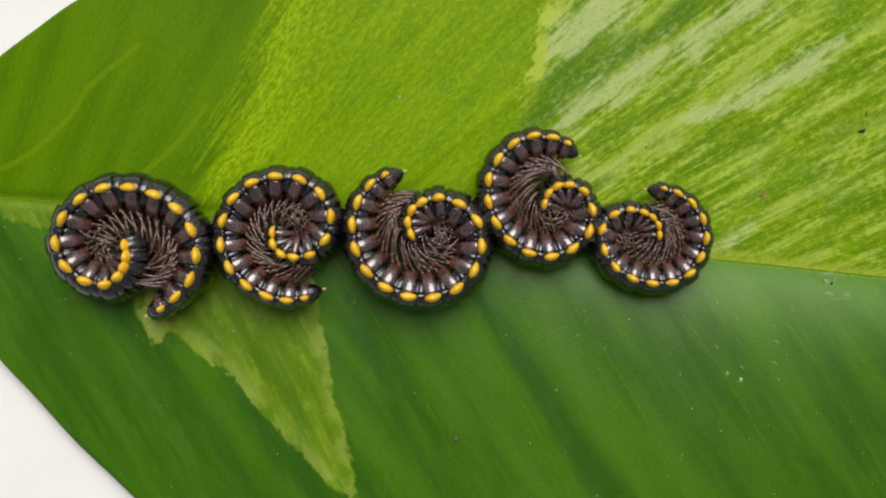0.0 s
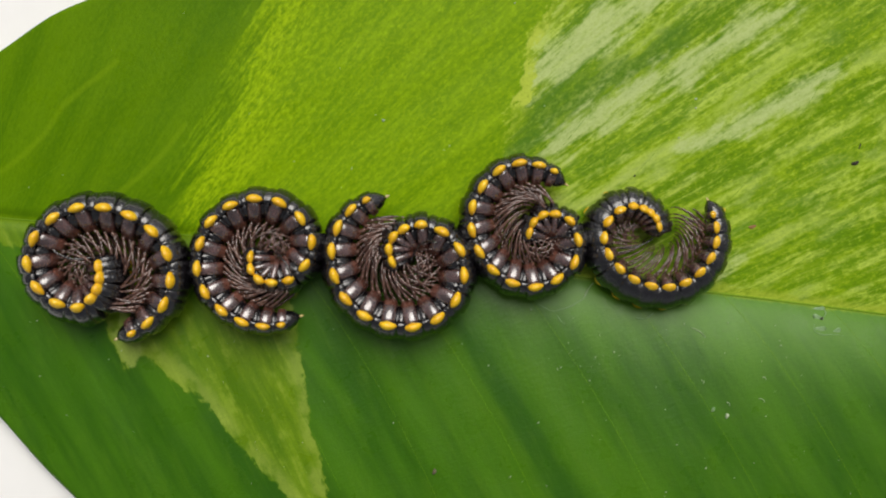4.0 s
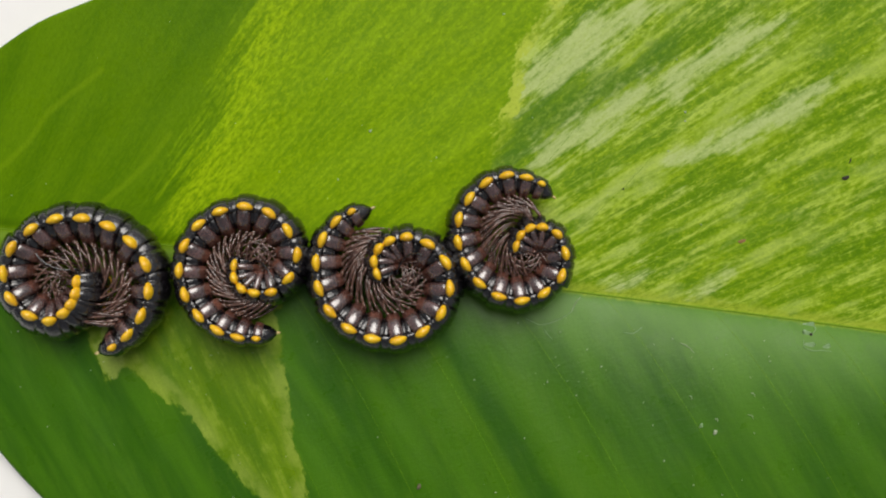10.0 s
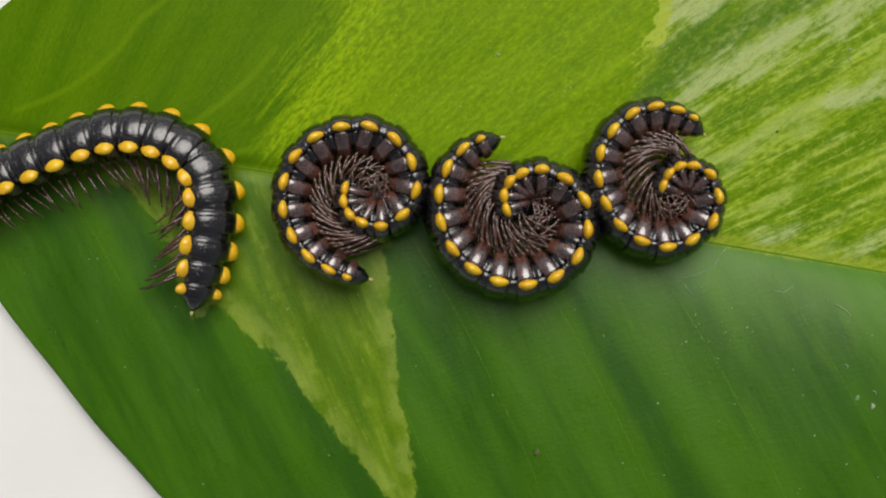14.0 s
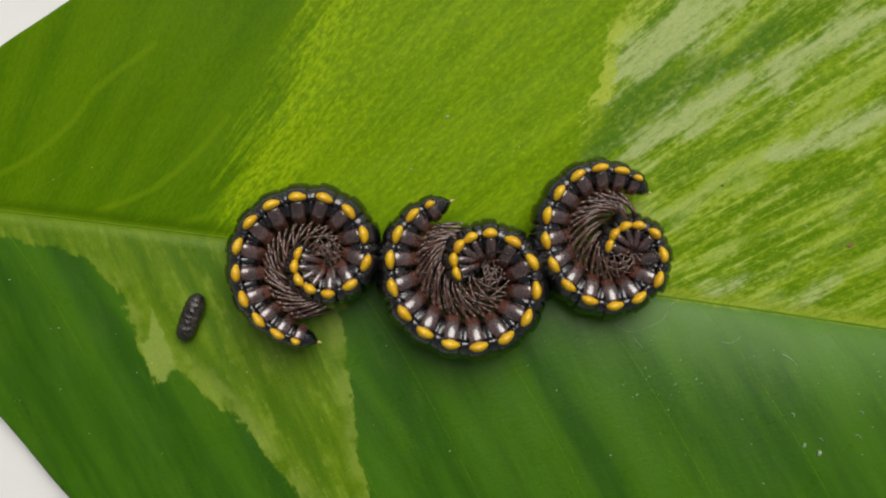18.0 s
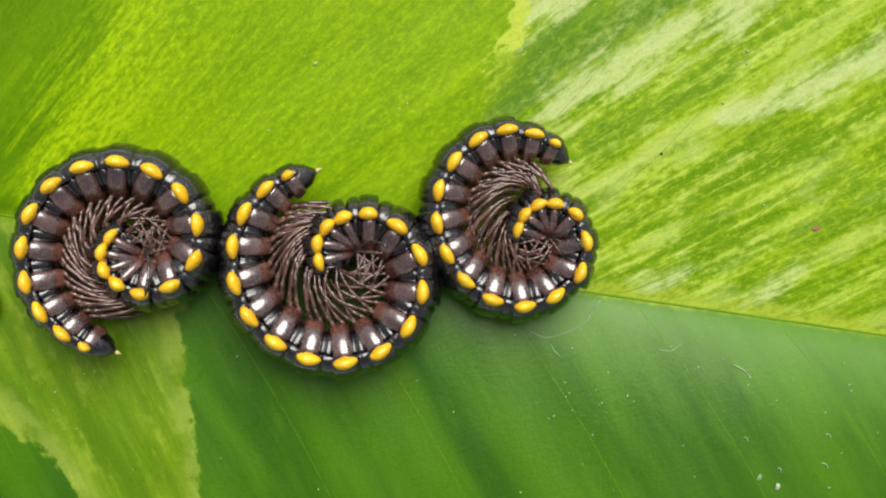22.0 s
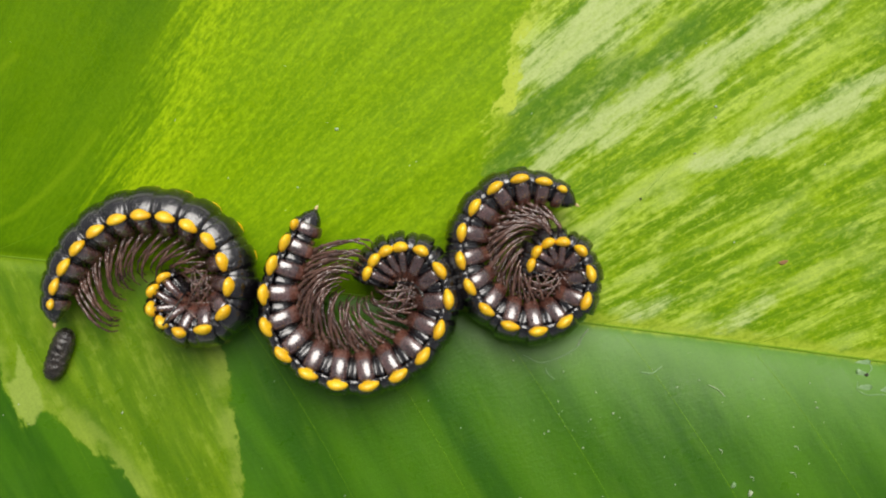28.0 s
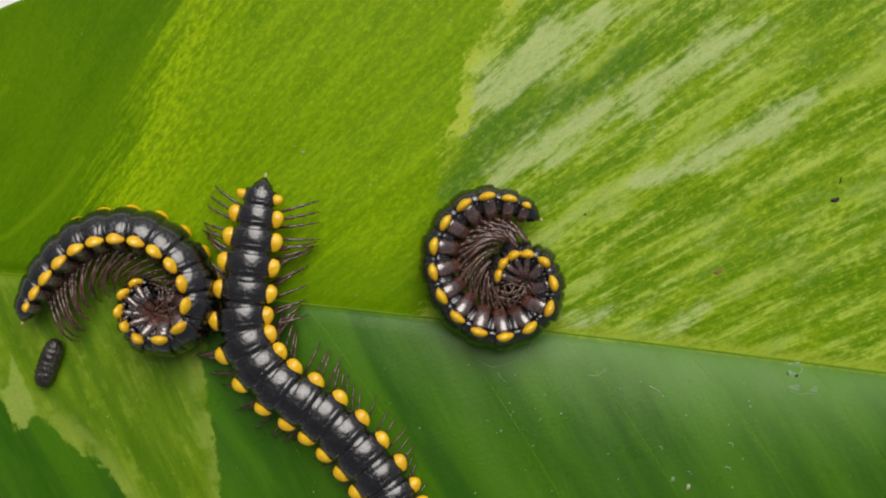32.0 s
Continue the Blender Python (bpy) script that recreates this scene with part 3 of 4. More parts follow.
def leg_pose(side, x, fold, sweep, girth, curl=1.0):
    """A leg at its hip. fold 0: spread to the side; 1: laid along the belly. sweep: degrees towards the tail; curl: how far the tip bends to the head."""
    a, b = radians(-14 + 86 * fold), radians(sweep)
    d = Vector((-math.sin(b), side * math.cos(b) * math.cos(a), -math.cos(b) * math.sin(a)))
    bend = Vector((0.55 * fold * curl - 0.12, -(0.95 - 0.4 * curl) * side * fold, -(1 - 0.7 * fold)))
    z = -(bend - d * bend.dot(d)).normalized()
    y = z.cross(d)
    m = Matrix((d, y, z)).transposed().to_4x4()
    return Matrix.Translation((x * MM, side * 0.54 * girth * MM, -1.42 * girth * MM)) @ m


def antenna_pose(side, spread):
    m = pose(0.45 * MM, side * 0.42 * MM, 0.05 * MM, -90 * (1 - spread), 35 * (1 - spread), side * (24 + 30 * (1 - spread)))
    return m if side > 0 else m @ pose(0, 0, 0, 180)


def millipede(label, size):
    """Head, rings and tail as parts under one base; legs, lobes and bellies under their ring."""
    base = tagged(new("millipede"), label, "millipede", "millipedes on the leaf")
    base.scale = (size, size, size)
    parts, legs, feelers = [], [], []
    head = under(new("head", HEAD), base)
    for side in (1, -1):
        feelers.append((under(new("antenna", ANTENNA), head), side))
    parts.append(head)
    for k, l in enumerate(SEG):
        key = (l, GIRTH[k], GIRTH[min(k + 1, 18)] if k < 18 else 0.58)
        seg = under(new("segment", RINGS[key]), base)
        under(new("belly", BELLIES[key]), seg)
        g = GIRTH[k]
        for side in (1, -1):
            s = under(new("spot", SPOT), seg, pose(-0.24 * l * MM, side * 1.58 * g * MM, 0.38 * g * MM, 0, 0, 0))
            f = (0.80 if l < 1 else min(1.0, 0.63 * l)) * (0.75 if k == 18 else 1)
            s.scale = (f, side * g, g * (0.98 if l < 1 else 1))
            spots = () if k in (0, 18) else ((-0.05,) if l < 1 else (0.40 * l / 1.72, -0.12 * l / 1.72, -0.64 * l / 1.72))
            for x in spots:
                legs.append((under(new("leg", LEG), seg), side, x, k))
        parts.append(seg)
    tail = under(new("tail", TAIL), base)
    tail["label"] = "tapered black tail plate"
    under(new("tail_tip", TIP), tail)
    parts.append(tail)
    return base, parts, legs, feelers


# ---- the bodies' middle lines: seconds, lean at the tail, the middle and the head in degrees, then points in mm from tail to head
A = [
    (0, 84, 79, 66, "-20.73,-4.57 -18.68,-3.10 -17.31,-1.05 -17.51,1.39 -19.07,3.34 -21.51,4.32 -23.95,4.22 -26.00,2.76 -26.78,0.41 -25.42,-1.74 -23.07,-2.32 -21.71,-0.66 -22.10,1.88"),
    (9, 84, 79, 66, "-21.02,-4.57 -18.88,-3.30 -17.51,-1.15 -17.41,1.29 -18.97,3.34 -21.32,4.42 -23.86,4.32 -25.91,2.95 -26.69,0.61 -25.42,-1.54 -23.07,-2.32 -21.61,-0.56 -22.00,2.07"),
    (11, 82, 77, 64, "-20.83,-4.86 -18.88,-3.30 -17.80,-1.15 -17.90,1.29 -19.46,3.24 -21.71,4.22 -24.25,4.12 -26.39,2.76 -27.47,0.61 -26.59,-1.83 -24.34,-2.81 -22.49,-1.35 -22.00,1.10"),
    (12, 76, 73, 62, "-21.21,-4.94 -19.13,-3.46 -18.04,-1.38 -18.04,1.10 -19.33,3.28 -21.60,4.37 -24.08,4.56 -26.36,3.57 -27.94,1.69 -27.84,-0.88 -26.16,-2.67 -23.98,-1.97 -22.40,0.11"),
    (12.5, 70, 66, 62, "-21.5,-4.8 -19.8,-3.2 -18.9,-1.0 -19.2,1.2 -20.5,3.2 -22.4,4.5 -24.7,4.9 -27.0,4.4 -28.9,3.1 -29.9,1.0 -29.4,-1.2 -27.2,-2.0 -24.9,-2.2"),
    (13, 62, 58.5, 55, "-21.3,-4.9 -20.0,-3.1 -19.4,-0.9 -19.5,1.3 -20.7,3.2 -22.6,4.4 -24.8,4.8 -27.0,4.2 -28.9,2.9 -29.8,0.9 -29.4,-1.3 -27.5,-2.5 -25.4,-3.0"),
    (13.5, 56, 54, 52, "-21.5,-5.5 -20.7,-3.5 -20.2,-1.4 -20.3,0.8 -21.1,2.8 -22.8,4.0 -25.0,4.4 -27.1,4.1 -29.0,3.1 -30.4,1.4 -31.2,-0.6 -31.3,-2.7 -29.4,-3.7"),
    (14, 36, 36, 30, "-20.7,-6.2 -20.4,-3.9 -20.1,-1.5 -20.1,0.9 -21.1,3.1 -23.2,4.3 -25.5,4.6 -27.9,4.0 -30.1,2.9 -32.3,1.8 -34.4,0.6 -36.3,-0.7 -38.1,-2.2"),
    (14.5, 12, 8.5, 5, "-20.3,-6.6 -19.9,-4.3 -19.9,-1.9 -20.4,0.4 -21.7,2.3 -23.8,3.5 -26.1,3.7 -28.5,3.5 -30.8,3.0 -33.0,2.3 -35.2,1.3 -37.2,0.1 -39.2,-1.2"),
    (16.5, 0, 0, 0, "-25.8,0.9 -28.2,0.8 -30.2,-0.3 -32.2,-1.6 -33.9,-3.3 -35.6,-5.0 -37.3,-6.5 -39.3,-7.9 -41.3,-9.2 -43.4,-10.3 -45.5,-11.4 -47.6,-12.5 -49.7,-13.6"),
    (17, 0, 0, 0, "-32.6,-3.6 -34.3,-5.3 -36.0,-6.8 -38.1,-8.0 -40.2,-9.1 -42.5,-9.8 -44.8,-10.3 -47.1,-10.6 -49.5,-10.8 -51.8,-10.9 -54.2,-11.1 -56.6,-11.2 -59.0,-11.3"),
    (18.6, 0, 0, 0, "-58.6,-2.6 -60.3,-4.0 -62.0,-5.2 -64.1,-6.1 -66.2,-6.9 -68.5,-7.3 -70.8,-7.5 -73.1,-7.5 -75.5,-7.4 -77.8,-7.2 -80.2,-7.1 -82.6,-6.9 -85.0,-6.7"),
]
B = [
    (0, -84, -86, -88, "-8.7,-3.0 -11.0,-3.4 -13.1,-2.7 -14.8,-1.2 -15.4,1.0 -14.7,3.2 -13.0,4.6 -10.7,4.8 -8.8,3.7 -8.2,1.5 -9.6,-0.2 -11.6,0.2 -11.7,2.5"),
    (9, -84, -86, -88, "-8.9,-3.1 -11.1,-3.3 -13.3,-2.5 -14.8,-0.8 -15.3,1.4 -14.5,3.5 -12.7,4.8 -10.4,5.0 -8.6,3.7 -8.0,1.6 -9.5,-0.1 -11.5,0.3 -11.6,2.6"),
    (13, -84, -86, -88, "-10.3,-3.8 -12.4,-3.2 -14.3,-2.0 -15.4,0.0 -15.4,2.3 -14.2,4.2 -12.2,5.2 -10.0,5.0 -8.4,3.4 -8.2,1.2 -9.8,-0.2 -11.7,0.6 -11.7,2.9"),
    (19, -84, -86, -88, "-11.0,-3.7 -13.1,-3.0 -14.8,-1.5 -15.6,0.5 -15.4,2.7 -14.0,4.4 -11.9,5.1 -9.7,4.7 -8.3,3.0 -8.4,0.8 -10.3,-0.3 -12.0,0.8 -11.4,3.0"),
    (23, -80, -84, -88, "-12.6,-3.6 -14.4,-2.5 -15.8,-0.7 -16.1,1.5 -15.4,3.6 -13.7,5.0 -11.5,5.3 -9.5,4.3 -8.4,2.4 -9.0,0.3 -11.0,-0.4 -12.4,1.0 -11.3,2.9"),
    (25.5, -74, -81, -88, "-13.9,-3.0 -15.5,-1.5 -16.4,0.5 -16.3,2.7 -15.1,4.5 -13.2,5.5 -11.0,5.4 -9.3,4.2 -8.4,2.2 -9.1,0.1 -11.1,-0.5 -12.6,0.9 -11.5,2.8"),
    (27.5, -68, -68, -105, "-18.8,-0.3 -18.4,1.8 -17.4,3.7 -15.9,5.2 -13.9,6.1 -11.8,6.0 -9.9,5.1 -8.5,3.4 -8.1,1.3 -9.3,-0.4 -11.3,-0.6 -12.4,1.0 -10.9,2.5"),
    (28, -66, -66, -115, "-19.0,-0.5 -18.8,1.6 -17.9,3.5 -16.4,5.1 -14.5,6.0 -12.4,6.0 -10.4,5.2 -9.0,3.7 -8.5,1.6 -9.3,-0.2 -11.3,-0.6 -12.5,0.9 -11.0,2.5"),
    (29, -61, -62, -122, "-20.4,0.4 -19.8,2.3 -18.6,3.9 -17.1,5.3 -15.2,5.9 -13.2,5.7 -11.5,4.7 -10.4,3.1 -10.0,1.1 -11.0,-0.6 -12.8,-0.5 -13.2,1.3 -11.6,2.5"),
    (30, -58, -60, -125, "-20.5,0.5 -20.0,2.4 -18.8,4.1 -17.3,5.4 -15.4,6.1 -13.4,5.9 -11.6,4.9 -10.4,3.3 -10.1,1.3 -11.0,-0.5 -12.9,-0.4 -13.3,1.4 -11.7,2.6"),
    (32, -57, -59, -125, "-20.3,0.3 -19.6,2.2 -18.4,3.9 -16.9,5.3 -14.9,6.0 -12.8,5.9 -11.0,4.9 -9.7,3.3 -9.4,1.2 -10.5,-0.5 -12.5,-0.4 -13.1,1.4 -11.4,2.6"),
]
C = [
    (19, 84, 86, 88, "-3.0,5.7 -5.0,4.5 -6.1,2.4 -5.9,0.1 -4.7,-1.8 -2.6,-2.9 -0.3,-2.9 1.6,-1.7 2.4,0.5 1.6,2.6 -0.6,3.4 -2.2,2.2 -1.5,-0.0"),
    (25.5, 86, 87, 88, "-2.9,5.8 -4.8,4.5 -6.1,2.6 -6.2,0.3 -5.1,-1.7 -3.1,-3.0 -0.8,-3.2 1.2,-2.1 2.2,-0.1 1.8,2.2 -0.1,3.4 -2.1,2.5 -2.1,0.2"),
    (27.5, 94, 90, 86, "-3.2,5.9 -4.6,4.2 -5.8,2.3 -5.7,0.0 -4.5,-1.9 -2.5,-3.0 -0.3,-2.9 1.7,-1.8 2.6,0.3 2.1,2.5 0.1,3.5 -1.5,2.3 -1.4,-0.0"),
    (28, 104, 93, 84, "-4.2,6.3 -5.0,4.3 -5.9,2.2 -5.9,-0.0 -4.6,-1.8 -2.5,-2.8 -0.3,-2.8 1.7,-1.7 2.9,0.1 3.2,2.3 1.7,4.0 -0.2,3.6 -1.2,1.6"),
    (28.5, 92, 66, 88, "-6.1,7.0 -6.8,4.7 -7.1,2.3 -6.4,0.0 -4.8,-1.8 -2.5,-2.6 -0.1,-2.5 2.1,-1.4 3.7,0.4 4.3,2.8 3.3,5.0 1.2,5.2 -0.3,3.3"),
    (29, 57, 48, 92, "-5.9,7.4 -7.1,5.2 -7.3,2.7 -6.8,0.3 -5.2,-1.6 -2.9,-2.6 -0.4,-2.6 1.9,-1.7 3.5,0.2 3.9,2.6 2.9,4.9 0.7,4.9 -0.2,2.6"),
    (30, 46, 32, 78, "-6.1,7.0 -7.2,4.6 -7.4,2.1 -6.8,-0.3 -5.1,-2.1 -2.6,-2.8 -0.1,-2.4 2.0,-1.1 3.4,1.0 3.5,3.5 2.5,5.8 0.3,6.6 -1.8,5.3"),
    (30.5, 34, 24, 25, "-6.3,6.9 -7.2,4.6 -7.4,2.1 -6.9,-0.4 -5.4,-2.3 -3.0,-3.1 -0.6,-3.0 1.7,-1.8 3.3,0.0 4.1,2.4 4.0,4.9 3.2,7.2 1.1,8.6"),
    (31, 26, 26, 20, "-5.9,7.4 -6.4,5.4 -6.8,3.3 -7.0,1.3 -6.8,-0.8 -6.0,-2.7 -4.5,-4.1 -2.5,-4.7 -0.5,-4.3 1.2,-3.1 2.6,-1.5 3.7,0.2 4.9,2.0"),
    (31.5, 6, 6, 6, "-5.2,8.5 -5.6,6.4 -6.0,4.3 -6.5,2.2 -6.8,0.1 -6.3,-2.0 -4.8,-3.5 -2.8,-4.4 -0.7,-4.7 1.4,-4.8 3.5,-5.4 5.0,-6.8 4.5,-8.8"),
    (32, 2, 1, 0, "-5.3,9.4 -5.7,7.1 -6.0,4.7 -6.3,2.4 -6.4,0.0 -5.5,-2.0 -3.8,-3.7 -1.8,-4.9 0.0,-6.4 1.6,-8.1 3.0,-10.0 4.0,-12.2 4.8,-14.4"),
]
D = [
    (19, 86, 87, 88, "9.6,6.9 7.7,7.7 5.6,7.6 4.0,6.2 3.3,4.2 3.8,2.2 5.1,0.6 7.1,-0.2 9.0,0.4 10.2,2.2 9.4,4.1 7.7,4.0 7.0,2.0"),
]
E = [
    (0, -82, -84, -86, "14.8,4.5 16.6,4.0 18.0,2.7 18.5,0.9 17.8,-0.9 16.4,-2.0 14.5,-2.1 12.7,-1.4 11.6,0.1 11.7,2.0 13.4,2.7 15.0,1.9 15.2,-0.0"),
    (3, -80, -83, -86, "14.8,4.6 16.7,4.4 18.1,3.1 18.6,1.3 18.0,-0.5 16.5,-1.7 14.6,-1.9 12.8,-1.3 11.8,0.3 11.8,2.2 13.5,2.9 15.1,2.1 15.3,0.2"),
    (3.5, -62, -73, -84, "17.4,5.2 18.9,4.0 19.6,2.2 19.2,0.2 17.9,-1.3 16.0,-1.9 14.1,-1.6 12.4,-0.5 11.5,1.2 12.3,3.0 14.2,3.4 15.4,1.9 14.9,-0.0"),
    (5.5, -18, -14, -10, "24.6,1.7 22.8,1.1 21.0,0.9 19.2,1.0 17.5,1.6 16.1,2.7 15.1,4.2 14.6,6.0 14.7,7.8 15.2,9.5 16.3,11.0 17.7,12.1 19.4,12.7"),
    (5.8, -10, -6, -4, "24.6,0.9 23.2,1.4 21.6,2.1 20.2,3.1 19.2,4.5 18.8,6.0 18.9,7.8 19.5,9.4 20.5,11.0 21.8,12.6 23.4,14.2 25.2,15.4 26.7,16.3"),
    (6, 0, 0, 0, "23.0,1.2 21.7,2.5 20.9,4.1 20.5,5.9 20.5,7.8 20.7,9.6 21.1,11.4 21.8,13.1 22.7,14.8 23.5,16.4 24.3,18.1 24.9,19.9 25.4,21.7"),
    (6.5, 0, 0, 0, "22.7,11.7 23.1,13.5 23.4,15.4 23.6,17.3 23.7,19.2 23.9,21.1 24.1,23.0 24.3,24.9 24.6,26.8 25.0,28.6 25.5,30.5 25.9,32.3 26.3,34.2"),
    (7, 0, 0, 0, "24.5,18.6 24.7,20.5 24.9,22.4 25.1,24.3 25.3,26.2 25.5,28.1 25.9,30.0 26.4,31.8 26.9,33.6 27.4,35.5 27.9,37.3 28.4,39.1 28.9,41.0"),
    (9.4, 0, 0, 0, "40.5,60.6 41.0,62.5 41.4,64.4 41.9,66.3 42.3,68.2 42.8,70.1 43.4,72.0 44.1,73.8 44.9,75.6 45.6,77.5 46.4,79.3 47.1,81.1 47.9,83.0"),
]


def spine(text):
    """Smooth curve through the points; the places of head, rings and tail on it, in mm."""
    p = np.array([[float(v) for v in w.split(",")] for w in text.split()])
    q = np.vstack([2 * p[0] - p[1], p, 2 * p[-1] - p[-2]])
    out = []
    for i in range(1, len(q) - 2):
        for u in np.linspace(0, 1, 16, endpoint=False):
            a, b, c, d = q[i - 1:i + 3]
            out.append(0.5 * (2 * b + (c - a) * u + (2 * a - 5 * b + 4 * c - d) * u * u + (3 * b - a - 3 * c + d) * u ** 3))
    out.append(p[-1])
    out = np.array(out)
    s = np.concatenate([[0], np.cumsum(np.hypot(*np.diff(out, axis=0).T))])
    at = s[-1] * (1 - np.array(PLACES) / BODY)
    return np.stack([np.interp(at, s, out[:, 0]), np.interp(at, s, out[:, 1])], 1)


def ground(x, y):
    """Height of what lies under a point, in mm: the leaf, or the table beside it."""
    if x < -41:
        over = -1.0
    else:
        d = y - midrib_y(x)
        over = half_width(x, 1 if d > 0 else -1) - abs(d)
    off = min(max((1.5 - over) / 5, 0), 1)
    return -1.0 * off + (relief(x, y) + 0.22) * (1 - off)


class Crawler:
    """Turns key lines of a body into poses of its parts at any time."""

    def __init__(self, keys, anchor, size):
        self.size = size
        self.t = [k[0] for k in keys]
        self.lean = np.array([k[1:4] for k in keys], float)
        self.anchor = anchor
        self.mid, self.ang, self.len = [], [], []
        for key in keys:
            p = spine(key[4])
            d = p[:-1] - p[1:]
            ang = np.unwrap(np.arctan2(d[:, 1], d[:, 0]))
            if self.ang:
                n = min(anchor, len(ang) - 1)
                ang += 2 * np.pi * round((self.ang[-1][n] - ang[n]) / (2 * np.pi))
            self.mid.append(p[anchor])
            self.ang.append(ang)
            self.len.append(np.hypot(*d.T))

    def at(self, t):
        k = min(max(int(np.searchsorted(self.t, t, side="right")) - 1, 0), len(self.t) - 2)
        f = min(max((t - self.t[k]) / (self.t[k + 1] - self.t[k]), 0), 1)
        ang = self.ang[k] * (1 - f) + self.ang[k + 1] * f
        ln = self.len[k] * (1 - f) + self.len[k + 1] * f
        mid = self.mid[k] * (1 - f) + self.mid[k + 1] * f
        lean = self.lean[k] * (1 - f) + self.lean[k + 1] * f
        step = np.stack([np.cos(ang), np.sin(ang)], 1) * ln[:, None]
        p = np.zeros((len(ang) + 1, 2))
        p[1:] = -np.cumsum(step, 0)
        p += mid - p[self.anchor]
        head = np.concatenate([[ang[0]], (ang[1:] + ang[:-1]) / 2, [ang[-1]]])
        u = np.linspace(1, 0, len(p))
        roll = lean[0] * (2 * u - 1) * (u - 1) + lean[1] * 4 * u * (1 - u) + lean[2] * u * (2 * u - 1)
        return p, np.degrees(head), roll

    def poses(self, t):
        p, head, roll = self.at(t)
        out = []
        for i in range(len(p)):
            z = (HEIGHT + 0.30 * abs(math.sin(radians(roll[i]))) ** 2 + ground(*p[i]) / self.size) * MM
            q = MM / self.size
            m = Matrix.Translation((p[i][0] * q, p[i][1] * q, z)) @ pose(0, 0, 0, 0, 0, head[i]) @ pose(0, 0, 0, roll[i])
            if i == 0:      # the head is tucked under the neck while the body is coiled
                tuck = min(max((abs(roll[i]) - 38) / 42, 0), 1)
                m = m @ pose(-0.65 * tuck * MM, 0, -0.55 * tuck * MM, 0, 70 * tuck, 0)
            out.append(m)
        return out, roll


def leg_state(roll, k, side, x, t, gait, phase):
    fold = min(max((abs(roll) - 12) / 60, 0), 1)
    inner = max(0.0, 1 - k / 10) * fold                 # the short front legs of a coil bunch up in its middle
    rnd = math.sin(k * 12.9 + side * 3.1 + x * 7.7 + phase) * (5 - 1 * inner)
    beat = 15 * math.sin(2 * math.pi * (1.7 * t - 0.14 * (k * 2 + (x < 0)))) * gait
    upper = side * roll > 0
    if not upper:
        fold = min(1.0, 1.8 * fold)
    lift = 0.10 * inner * (1 + math.sin(k * 5.3 + x * 9.1 + phase)) if upper else 0.0
    q = min(max((k - 6) / 9, 0), 1)
    sweep = ((4 if upper else 10) + 33 * q * q * (3 - 2 * q)) * max(min(fold * 2.0, 1), (1 - gait) / 0.85)
    return fold - lift, 2 + sweep + 19 * gait * (1 - fold) + rnd + beat * (1 - 0.7 * fold)


def leg_size(k):
    """The front legs are the shortest."""
    return 0.54 + 0.42 * min(max((k - 3) / 9, 0), 1)


def animate(creature, keys, anchor, times, walking, phase):
    """Key a millipede's parts at the times given; it strides within the walking spans."""
    base, parts, legs, feelers = creature
    c = Crawler(keys, anchor, base.scale[0])
    rows = [[] for _ in parts]
    lean = {}
    for t in times:
        ps, roll = c.poses(t)
        lean[t] = roll
        for r, m in zip(rows, ps):
            r.append((t, m))
    for ob, r in zip(parts, rows):
        walk(ob, r)
    for ob, side, x, k in legs:
        r = []
        for t in times:
            gait = 1.0 if any(a <= t <= b for a, b in walking) else 0.15
            fold, sweep = leg_state(lean[t][k + 1], k, side, x, t, gait, phase)
            r.append((t, leg_pose(side, x, fold, sweep, GIRTH[k], min(k / 10, 1))))
        walk(ob, r)
        ob.scale = [leg_size(k)] * 3
    for ob, side in feelers:
        walk(ob, [(t, antenna_pose(side, 1 - min(max((abs(lean[t][0]) - 45) / 35, 0), 1))) for t in times])


def settle(creature, keys, phase):
    """Lay a millipede that never uncurls."""
    base, parts, legs, feelers = creature
    c = Crawler(keys + [(99, *keys[0][1:])], 10, base.scale[0])
    ps, roll = c.poses(0)
    for ob, m in zip(parts, ps):
        ob.matrix_basis = m
    for ob, side, x, k in legs:
        fold, sweep = leg_state(roll[k + 1], k, side, x, 0, 0.15, phase)
        ob.matrix_basis = leg_pose(side, x, fold, sweep, GIRTH[k], min(k / 10, 1))
        ob.scale = [leg_size(k)] * 3
    for ob, side in feelers:
        ob.matrix_basis = antenna_pose(side, 0)


def steps(*spans):
    """Times from start to end: (from, to, step) within the spans, bare ends between."""
    out = {0.0, 32.0}
    for a, b, d in spans:
        n = max(int(round((b - a) / d)), 1)
        out |= {round(a + (b - a) * i / n, 3) for i in range(n + 1)}
    return sorted(out)


# ---- small things
def pellet():
    bm = bmesh.new()
    rings = []
    rng = random.Random(5)
    for i in range(49):
        u = -1 + 2 * i / 48
        r = 0.64 * (1 - abs(u) ** 3.6) ** 0.5 * (1 + 0.03 * math.cos(u * 26)) + 0.03
        rings.append([(u * 1.62 * MM, (r * math.cos(a) + rng.uniform(-0.018, 0.018)) * MM, (0.92 * r * math.sin(a) + rng.uniform(-0.018, 0.018)) * MM) for a in (2 * math.pi * k / 14 for k in range(14))])
    loft(bm, rings)
    ob = new("dropping", mesh("dropping", bm, DIRT))
    return tagged(ob, "small dark ribbed oval dropping on the leaf", "dropping")


